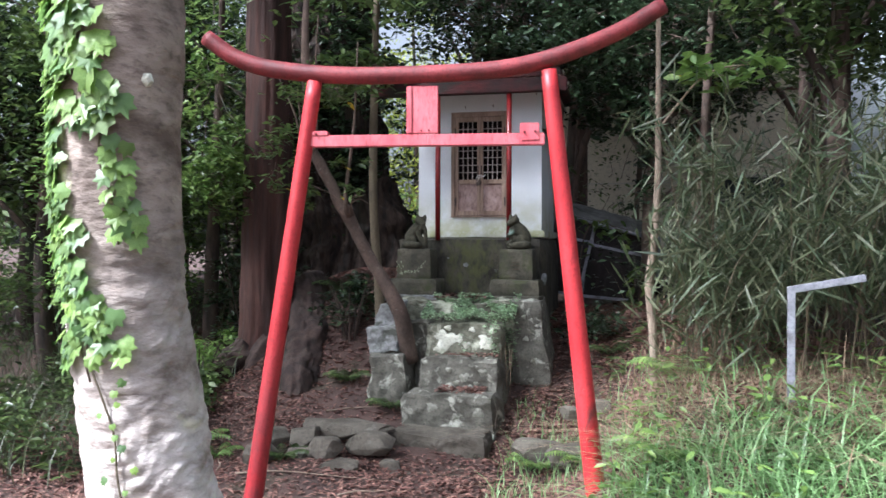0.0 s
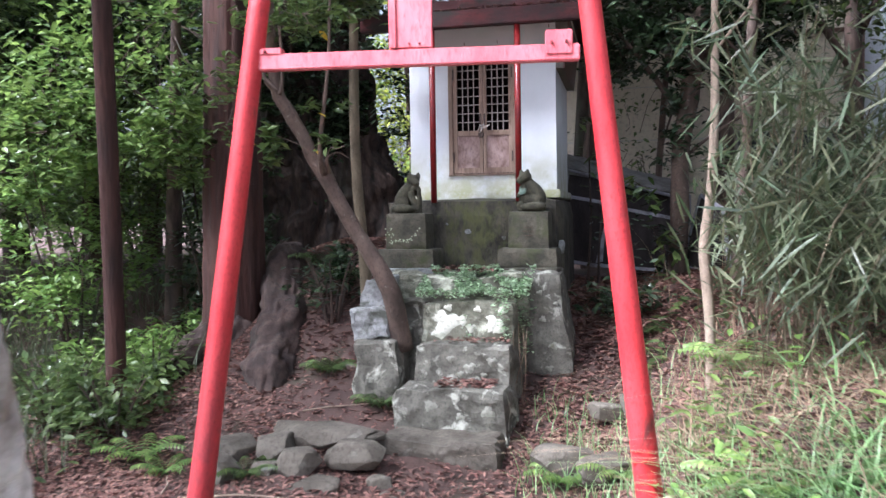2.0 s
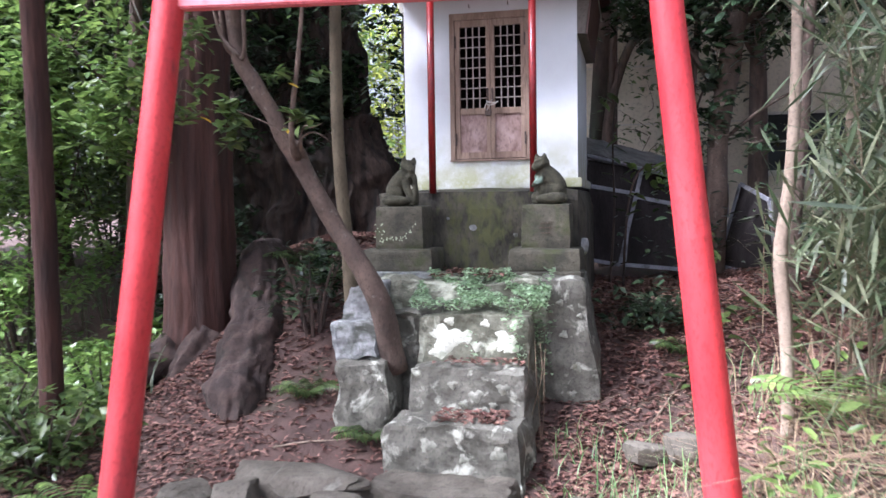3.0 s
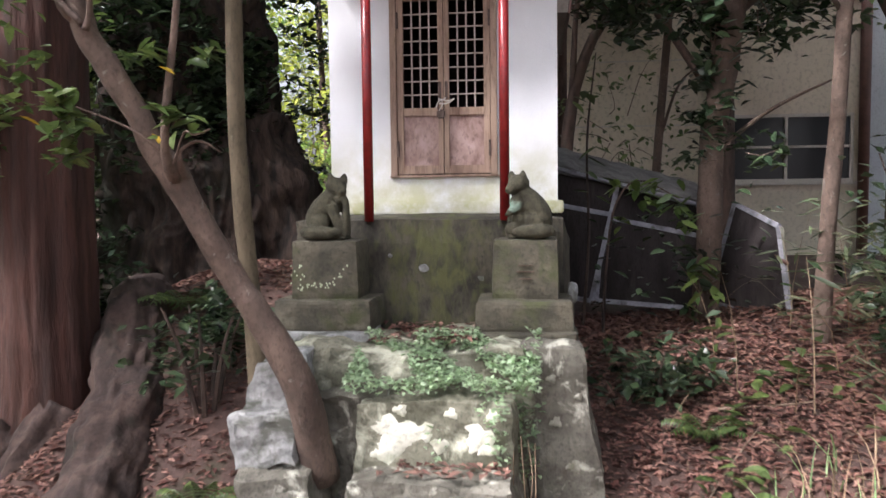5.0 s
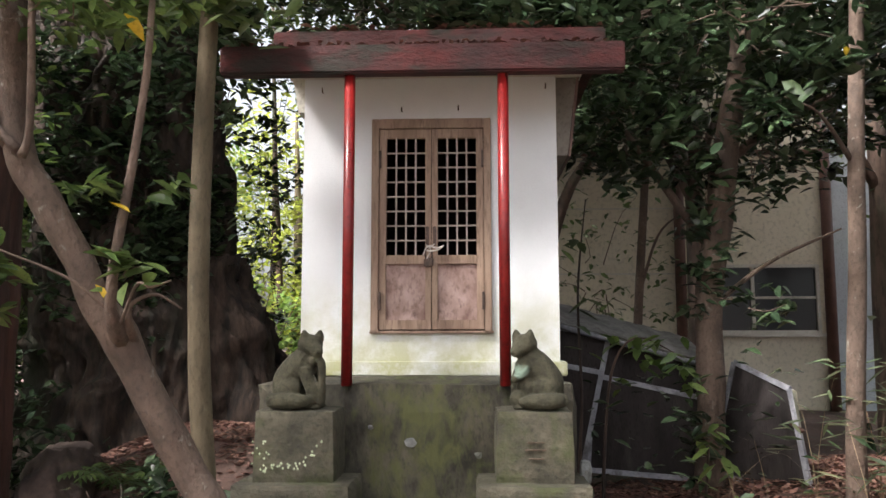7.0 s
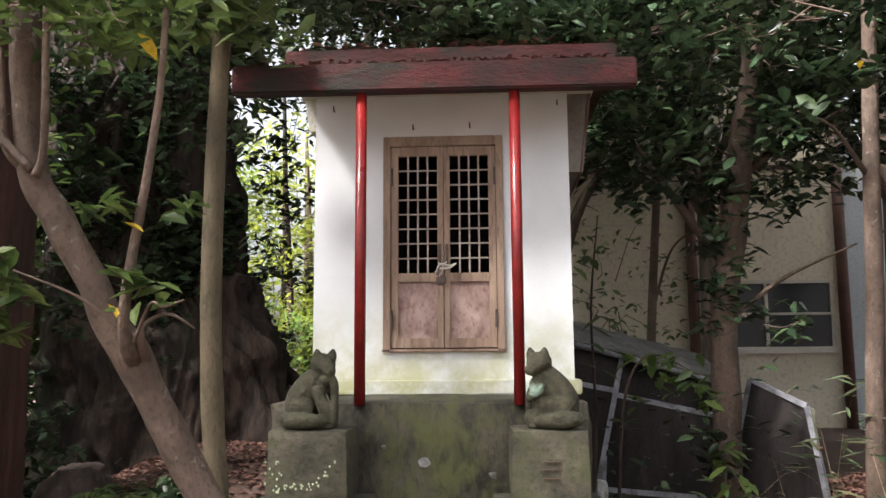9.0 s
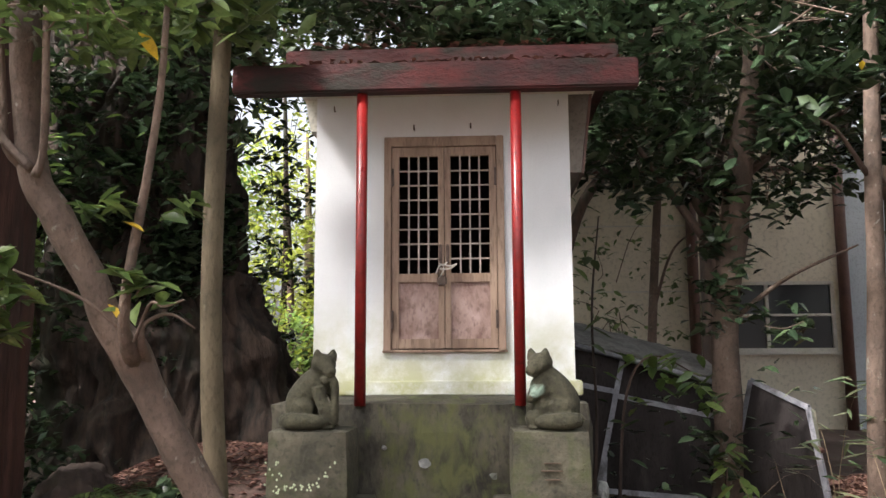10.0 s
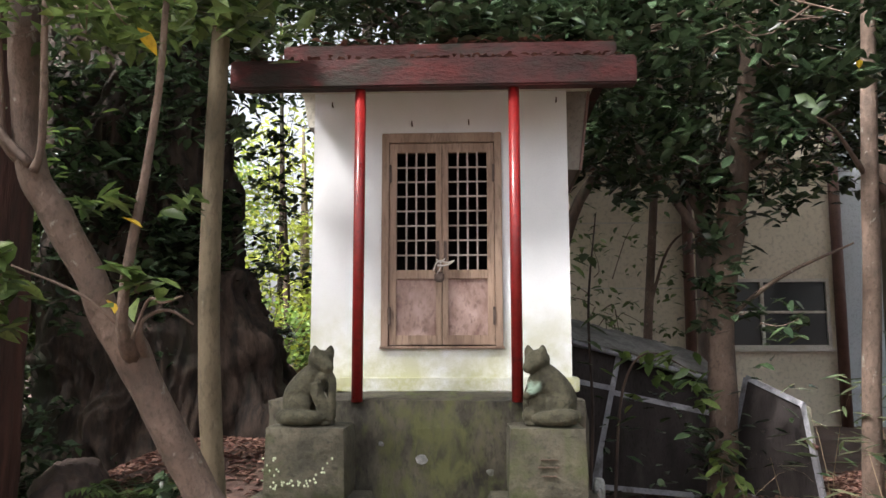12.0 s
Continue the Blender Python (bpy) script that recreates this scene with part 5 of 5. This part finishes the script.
field("dry_grass", 1500, (2.1, 5.0, 5.6, 7.4), lambda x, y: 0.1 + 0.8 * patchy(x, y, 1.2) * step(2.1, 2.7, x), 0.36, 0.006, 0.8, STRAW, "dry straw-coloured grass stalks on the bank")
field("fallen_straw", 2600, (2.3, 4.2, 4.8, 6.4), lambda x, y: 0.25 + 0.75 * patchy(x, y, 0.9), 0.55, 0.008, 1.3, STRAW, "bent dry straw lying on the bank", 0.35)
field("dark_grass", 16000, (-9.0, -1.2, 3.2, 11.5), lambda x, y: step(-1.3, -2.2, x) * patchy(x, y, 0.6), 0.55, 0.01, 0.8, SASA, "dark green tall grass at the wood's edge")

# bamboo grass: thin culms with long narrow drooping leaves
cv, cf, pts = [], [], []
for k in range(170):
    x, y = rng.uniform(2.75, 5.6), rng.uniform(5.8, 7.4)
    z = gz_at(x, y)
    h = rng.uniform(0.8, 1.95)
    a = rng.uniform(0, 6.28)
    dx, dy = math.cos(a) * 0.5 + 0.1, math.sin(a) * 0.4 - 0.15
    tube([(x, y, z - 0.05, 0.005), (x + dx * 0.3, y + dy * 0.3, z + h * 0.6, 0.004), (x + dx * 1.0, y + dy, z + h, 0.002)], 7, 5, verts=cv, faces=cf)
    for j in range(9):
        u = rng.uniform(0.32, 1.0)
        c = np.array([x + dx * u * u, y + dy * u * u, z + h * u])
        pts.append(c + rng.normal(0, (0.13, 0.13, 0.09), (8, 3)))
sasa = tagged(put_mesh("bamboo_culms", cv, cf, BARK_OLIVE), "thin brownish bamboo grass culms", "bamboo grass", kind="stuff")
v, f = leaf_mesh(np.concatenate(pts), 0.24, 0.017, 0.8, 1.4, 0.1)
tagged(array_mesh("bamboo_leaves", v, f, SASA), "long narrow drooping bamboo grass leaves", "bamboo grass", kind="stuff")


def scatter(name, count, box, keep, length, width, mat, label, lift=0.012):
    x, y = rng.uniform(box[0], box[1], count), rng.uniform(box[2], box[3], count)
    ok = rng.uniform(0, 1, count) < keep(x, y)
    x, y = x[ok], y[ok]
    v, f = leaf_mesh(np.stack([x, y, ground_at(x, y) + lift], 1), length, width, 0.0, 0.6, 0.3, pts=4)
    return tagged(array_mesh(name, v, f, mat), label, "leaf litter", kind="stuff")


scatter("leaf_litter", 95000, (-3.2, 4.0, 3.6, 10.6), lambda x, y: 0.25 + 0.75 * patchy(x, y, 0.8), 0.055, 0.022, LITTER, "fallen red-brown leaves covering the ground")


scatter("slope_litter", 15000, (1.55, 4.0, 6.8, 10.4), lambda x, y: 0.35 + 0.65 * patchy(x, y, 1.1), 0.06, 0.024, LITTER, "thick red-brown leaf litter on the shaded slope", 0.02)
scatter("loose_litter", 24000, (-9.0, 9.0, -4.0, 4.6), lambda x, y: patchy(x, y, 0.5) * (0.25 + 0.75 * step(2.0, 4.2, y)) * (1 - 0.8 * step(3.5, 8.5, abs(x))), 0.055, 0.022, LITTER, "sparse fallen leaves on bare soil")


def low_plants(name, count, box, keep, length, width, height, mat, label):
    x, y = rng.uniform(box[0], box[1], count), rng.uniform(box[2], box[3], count)
    ok = rng.uniform(0, 1, count) < keep(x, y)
    x, y = x[ok], y[ok]
    p = np.stack([x, y, ground_at(x, y) + rng.uniform(0.02, height, len(x))], 1)
    v, f = leaf_mesh(p, length, width, 0.1, 0.8, 0.2)
    return tagged(array_mesh(name, v, f, mat), label, "weeds", kind="stuff")


low_plants("broad_weeds", 2200, (2.1, 4.6, 3.0, 6.6), lambda x, y: step(2.1, 2.5, x) * (patchy(x, y, 1.7) > 0.55), 0.085, 0.035, 0.3, LEAF_BRIGHT, "broad-leaved bright weeds among the grass")
field("long_grass", 6500, (2.1, 4.8, 2.8, 6.5), lambda x, y: step(2.1, 2.5, x) * (0.2 + 0.8 * patchy(x, y, 1.3)) * (1 - 0.93 * step(4.6, 5.3, y)), 0.4, 0.014, 1.35, BLADE, "long arching pale grass leaves")
low_plants("shade_weeds", 5000, (-4.2, -1.5, 5.4, 9.6), lambda x, y: patchy(x, y, 0.9) > 0.4, 0.1, 0.04, 0.35, LEAF_MID, "green weeds under the trees")
low_plants("slope_plants", 350, (1.75, 2.9, 7.2, 9.4), lambda x, y: patchy(x, y, 2.1) > 0.62, 0.1, 0.05, 0.18, LEAF_MID, "small green plants on the litter slope")

low_plants("slope_brush", 1500, (2.55, 4.0, 7.7, 9.8), lambda x, y: step(2.6, 3.2, x) * (0.25 + 0.75 * (patchy(x, y, 1.6) > 0.45)), 0.15, 0.024, 0.75, SASA, "dim narrow-leaved brush on the shaded slope")
low_plants("screen_weeds", 160, (1.75, 2.9, 9.1, 9.75), lambda x, y: patchy(x, y, 2.4) > 0.5, 0.1, 0.045, 0.85, LEAF, "dark weeds growing before the screens")
field("dry_stalks", 60, (2.3, 4.0, 7.6, 9.6), lambda x, y: 0.2 + 0.8 * step(2.4, 3.0, x), 0.75, 0.006, 0.55, STRAW, "thin dry stalks on the shaded slope")
field("fallen_stalks", 160, (1.8, 4.0, 7.4, 9.4), lambda x, y: 0.6, 0.5, 0.006, 1.3, STRAW, "bent dry stalks lying on the slope", 0.3)


def litter_on(x0, x1, y0, y1, z, count, mat, name, label, size=0.06):
    p = np.stack([rng.uniform(x0, x1, count), rng.uniform(y0, y1, count), np.full(count, z) + rng.uniform(0, 0.02, count)], 1)
    v, f = leaf_mesh(p, size, size * 0.45, 0.0, 0.5, 0.3, pts=4)
    return tagged(array_mesh(name, v, f, mat), label, "leaf litter", kind="stuff")


litter_on(0.6, 1.1, 7.85, 8.4, 1.055, 150, LITTER, "landing_leaves", "fallen red leaves on the stone landing")
litter_on(0.72, 1.27, 7.4, 7.57, 0.58, 60, LITTER, "step_leaves", "fallen leaves on a stone step")
litter_on(0.8, 1.2, 7.1, 7.35, 0.32, 160, LITTER, "step_leaves", "heap of red leaves on a stone step")
litter_on(0.2, 1.7, 8.5, 9.6, 3.298, 1000, LITTER, "roof_leaves", "dead leaves strewn on the red roof")
litter_on(-0.08, 1.77, 8.41, 8.5, 3.188, 220, LITTER, "roof_leaves", "dead leaves along the roof edge", 0.045)
p = np.stack([rng.uniform(0.55, 1.4, 3600), rng.uniform(7.58, 8.02, 3600), np.zeros(3600)], 1)
p[:, 2] = 0.88 + (p[:, 1] - 7.58) / 0.42 * 0.17 + rng.uniform(0, 0.05, 3600)
hang = np.stack([rng.uniform(1.2, 1.42, 500), rng.uniform(7.5, 7.62, 500), rng.uniform(0.45, 1.0, 500)], 1)
hang[:, 1] += (hang[:, 0] - 1.2) * 1.6
front = np.stack([rng.uniform(0.9, 1.27, 350), rng.uniform(7.5, 7.56, 350), rng.uniform(0.6, 0.88, 350)], 1)
p = np.concatenate([p, hang, front[rng.uniform(0, 1, 350) < 0.5]])
p = p[patchy(p[:, 0] + 0.3 * p[:, 2], p[:, 1] + 0.4 * p[:, 0], 4.0) > 0.4]
v, f = leaf_mesh(p, 0.035, 0.02, 0.0, 1.0, 0.3, pts=4)
tagged(array_mesh("creeping_weed", v, f, PALE_WEED), "pale green creeping weed over the stone steps", "weed", kind="stuff")


def stick(rows, mat, label):
    t = thing("stick", label, "stick", "fallen sticks")
    v, f = tube(rows, 14, 6, 0.15)
    put_mesh("stem", v, f, mat, t, "", True)


for x, y, a, n in ((-0.4, 5.9, 0.1, 1.1), (0.1, 6.85, -0.5, 0.5), (0.5, 5.6, 0.6, 0.4), (-1.1, 5.2, 1.1, 0.7), (2.0, 7.6, 0.9, 0.9), (2.3, 8.4, -0.4, 0.8), (-0.2, 7.2, 0.3, 0.6), (1.85, 7.0, 0.2, 0.4), (-0.6, 6.0, 2.0, 0.5)):
    c, s = math.cos(a), math.sin(a)
    stick([(x + c * n * u, y + s * n * u + 0.03 * math.sin(6 * u), gz_at(x + c * n * u, y + s * n * u) + 0.02, 0.006 * (1.2 - u)) for u in (0, 0.3, 0.65, 1)], BARK_STRAW, "thin pale fallen stick on leaf litter")


for k in range(4):
    x = 1.285 + 0.03 * k
    stick([(x, 7.62 + 0.01 * k, 0.72 - 0.02 * k, 0.0025), (x + 0.02 * math.sin(k), 7.54, 0.5, 0.0025), (x + 0.05 * math.sin(k * 2.1), 7.47, 0.22, 0.002), (x + 0.05 * math.sin(k * 1.3), 7.42, 0.08, 0.002)], STRAW, "dead pale stalk hanging beside the steps")


def sprig(rows, spots, leaf, label):
    """A thin sapling stem with a few large drooping leaves round each spot."""
    t = thing("sapling", label, "sapling", "saplings before the screens")
    v, f = tube(rows, 16, 6, 0.1)
    put_mesh("stem", v, f, BARK_DARK, t, "", True)
    c = np.concatenate([np.array(p) + rng.normal(0, (0.07, 0.05, 0.045), (n, 3)) for p, n in spots])
    v, f = leaf_mesh(c, 0.15, 0.058, 0.55, 0.7, 0.15)
    array_mesh("foliage", v, f, leaf, t)


sprig([(1.82, 9.62, 0.6, 0.012), (1.84, 9.6, 1.2, 0.01), (1.9, 9.6, 1.65, 0.008), (2.05, 9.6, 1.82, 0.005), (2.3, 9.55, 1.7, 0.003)], [((1.98, 9.58, 1.78), 8), ((2.12, 9.58, 1.74), 12), ((2.24, 9.55, 1.64), 11), ((2.3, 9.55, 1.52), 7), ((1.86, 9.6, 1.5), 3)], LEAF_YOUNG, "thin sapling with large drooping green leaves")
sprig([(2.42, 9.7, 0.6, 0.01), (2.43, 9.65, 0.95, 0.008), (2.44, 9.6, 1.18, 0.005)], [((2.43, 9.58, 1.2), 9), ((2.46, 9.58, 1.08), 8)], LEAF_YOUNG, "low sapling with broad glossy leaves by the trunk")
sprig([(1.7, 9.9, 0.7, 0.012), (1.75, 9.9, 1.4, 0.01), (1.74, 9.9, 2.1, 0.008), (1.8, 9.9, 2.7, 0.004)], [((1.76, 9.88, 2.0), 4), ((1.72, 9.88, 2.35), 4), ((1.82, 9.88, 1.7), 3)], LEAF_MID, "thin bare sapling with few leaves beside the shrine")


# ---- ferns ----
def fern(x, y, size, fronds, mat, label):
    t = thing("fern", label, "fern", "ferns")
    z = gz_at(x, y)
    for k in range(fronds):
        a = 2 * math.pi * k / fronds + x * 7
        cx, cy = math.cos(a), math.sin(a)
        fv, ff = [], []
        spine = [(x + cx * size * u, y + cy * size * u, z + size * (1.1 * u - 0.75 * u * u)) for u in np.linspace(0, 1, 13)]
        tube([(*p, 0.003) for p in spine], 8, 4, verts=fv, faces=ff)
        for j in range(2, 13):
            px, py, pz = spine[j]
            ln = size * 0.34 * (1 - j / 13.5) ** 0.8 + 0.01
            for s in (-1, 1):
                b = len(fv)
                ex, ey = -cy * s * ln + cx * ln * 0.35, cx * s * ln + cy * ln * 0.35
                wx, wy = cx * size * 0.035, cy * size * 0.035
                fv += [(px - wx, py - wy, pz), (px + ex * 0.6 - wx, py + ey * 0.6 - wy, pz - 0.01), (px + ex, py + ey, pz - 0.03), (px + ex * 0.6 + wx, py + ey * 0.6 + wy, pz - 0.01), (px + wx, py + wy, pz)]
                ff.append((b, b + 1, b + 2, b + 3, b + 4))
        put_mesh("frond", fv, ff, mat, t)
    return t


for x, y, s, k, m, text in [(-1.14, 6.62, 0.3, 7, LEAF_BRIGHT, "light green fern in leaf litter"), (-0.82, 6.4, 0.2, 6, LEAF_BRIGHT, "light green fern in leaf litter"), (-0.2, 6.3, 0.2, 9, LEAF_MID, "dark green fern before the rocks"), (1.72, 6.6, 0.24, 8, LEAF_BRIGHT, "bright green fern beside the steps"), (2.06, 6.4, 0.26, 8, LEAF_BRIGHT, "bright green fern beside the gate"), (2.74, 6.5, 0.36, 11, LEAF_BRIGHT, "bright green fern under the sapling"), (0.98, 7.03, 0.1, 8, LEAF_MID, "small fern on a stone step"), (2.2, 8.2, 0.2, 7, LEAF_MID, "dark green broad fern on leaf litter"), (2.6, 5.0, 0.3, 7, LEAF_BRIGHT, "bright green fern in the grass"), (-0.2, 7.75, 0.22, 9, LEAF_MID, "dark green fern on the slope"), (-0.72, 8.95, 0.3, 10, LEAF_MID, "dark green fern below the old trunk"), (-0.4, 8.75, 0.24, 9, LEAF_MID, "dark green fern below the old trunk"), (0.35, 7.35, 0.22, 8, LEAF_MID, "green fern before the boulders")]:
    fern(x, y, s, k, m, text)

# ---- yellow leaves and a dry sheath ----
for x, y, z, a in ((0.03, 7.1, 2.2, 0.3), (-0.02, 7.1, 1.95, 1.2), (0.094, 7.0, 2.718, 2.2), (-0.48, 7.05, 2.02, 0.8), (2.841, 8.5, 3.152, 1.0)):
    v, f = leaf_mesh(np.array([[x, y, z]]), 0.085, 0.04, 0.5, 0.3, 0.2)
    tagged(array_mesh("yellow_leaf", v, f, LEAF_YELLOW), "single yellow leaf hanging on a twig", "leaf", "yellowed leaves")
sheath = thing("dry_sheath", "pale dry bamboo sheath hanging on a thin stalk", "plant sheath")
pipe("stalk", [(2.88, 6.9, 0.5, 0.006), (2.875, 6.9, 1.2, 0.005), (2.87, 6.9, 1.64, 0.005)], STRAW, sheath, "", 8, 6)
pipe("sheath", [(2.87, 6.9, 1.62, 0.008), (2.868, 6.9, 1.72, 0.016), (2.868, 6.9, 1.86, 0.024), (2.87, 6.9, 1.92, 0.02), (2.873, 6.9, 1.97, 0.004)], BARK_STRAW, sheath, "pale orange dry sheath", 16, 10, 0.1)

# ---- ivy on the pale tree ----
ivy = thing("ivy", "climbing ivy with light green lobed leaves on the pale trunk", "ivy")
outline = [(0, -0.42), (0.32, -0.5), (0.5, -0.15), (0.36, 0.05), (0.42, 0.3), (0.14, 0.25), (0, 0.58), (-0.14, 0.25), (-0.42, 0.3), (-0.36, 0.05), (-0.5, -0.15), (-0.32, -0.5)]
lme = bpy.data.meshes.new("ivy_leaf")
lme.from_pydata([(0, 0, 0.03)] + [(x, -y, -0.05 * (abs(x) + abs(y))) for x, y in outline], [], [(0, i + 1, (i + 1) % 12 + 1) for i in range(12)])
lme.materials.append(IVY)


def trunk_at(z):
    return np.interp(z, [r[2] for r in FT], [r[0] for r in FT]), np.interp(z, [r[2] for r in FT], [r[3] for r in FT])


def ivy_leaf(angle, z, size):
    cx, r = trunk_at(z)
    a = radians(angle)
    out = Vector((math.sin(a), -math.cos(a), 0))
    ob = new("leaf", lme)
    ob.parent = ivy
    side = Vector((math.cos(a), math.sin(a), 0))
    tilt = (out + Vector((rng.normal(0, 0.25), rng.normal(0, 0.2), 0.35 + rng.normal(0, 0.2)))).normalized()
    x_axis = (side - tilt * side.dot(tilt)).normalized()
    spin = Matrix.Rotation(rng.normal(0, 0.4), 4, "Z")
    y_axis = tilt.cross(x_axis)
    m = Matrix((x_axis, y_axis, tilt)).transposed().to_4x4()
    ob.matrix_world = Matrix.Translation(Vector((cx, 3.05, z)) + out * (r + 0.022)) @ m @ spin @ Matrix.Diagonal((size, size, size, 1))


# angle 0 faces -y, negative towards -x
for k in range(130):
    z = 2.75 - 0.8 * (k / 130) ** 0.9
    reach = 30 + 22 * step(2.6, 2.1, z)
    ivy_leaf(-52 + 1.5 * reach * rng.uniform(0, 1) + 5 * step(2.4, 1.95, z) + 5 * rng.normal(), z + rng.normal(0, 0.03), rng.uniform(0.065, 0.115))
for k in range(210):
    z = 2.15 - 1.0 * k / 210
    ivy_leaf(-48 + 58 * step(2.0, 1.1, z) * rng.uniform(0.2, 1.2) + rng.normal(0, 9), z, rng.uniform(0.045, 0.08))
for k in range(18):
    ivy_leaf(28 + 11 * math.sin(k * 1.9) + 0.6 * k, 1.88 - 0.019 * k, rng.uniform(0.055, 0.082))
for k in range(14):
    ivy_leaf(14 + rng.normal(0, 6), 1.1 - 0.035 * k, rng.uniform(0.02, 0.04))
for s, (a0, a1) in enumerate(((-30, -45), (-60, -10), (0, 32), (-5, 22))):
    rows = []
    for u in np.linspace(0, 1, 9):
        z = (2.8, 2.1, 2.3, 1.3)[s] - u * (0.9, 1.0, 0.75, 1.0)[s]
        cx, r = trunk_at(z)
        a = radians(a0 + (a1 - a0) * u + 4 * math.sin(u * 14 + s))
        rows.append((cx + math.sin(a) * (r + 0.008), 3.05 - math.cos(a) * (r + 0.006), z, 0.004))
    pipe("stem", rows, BARK_OLIVE, ivy, "", 24, 6)
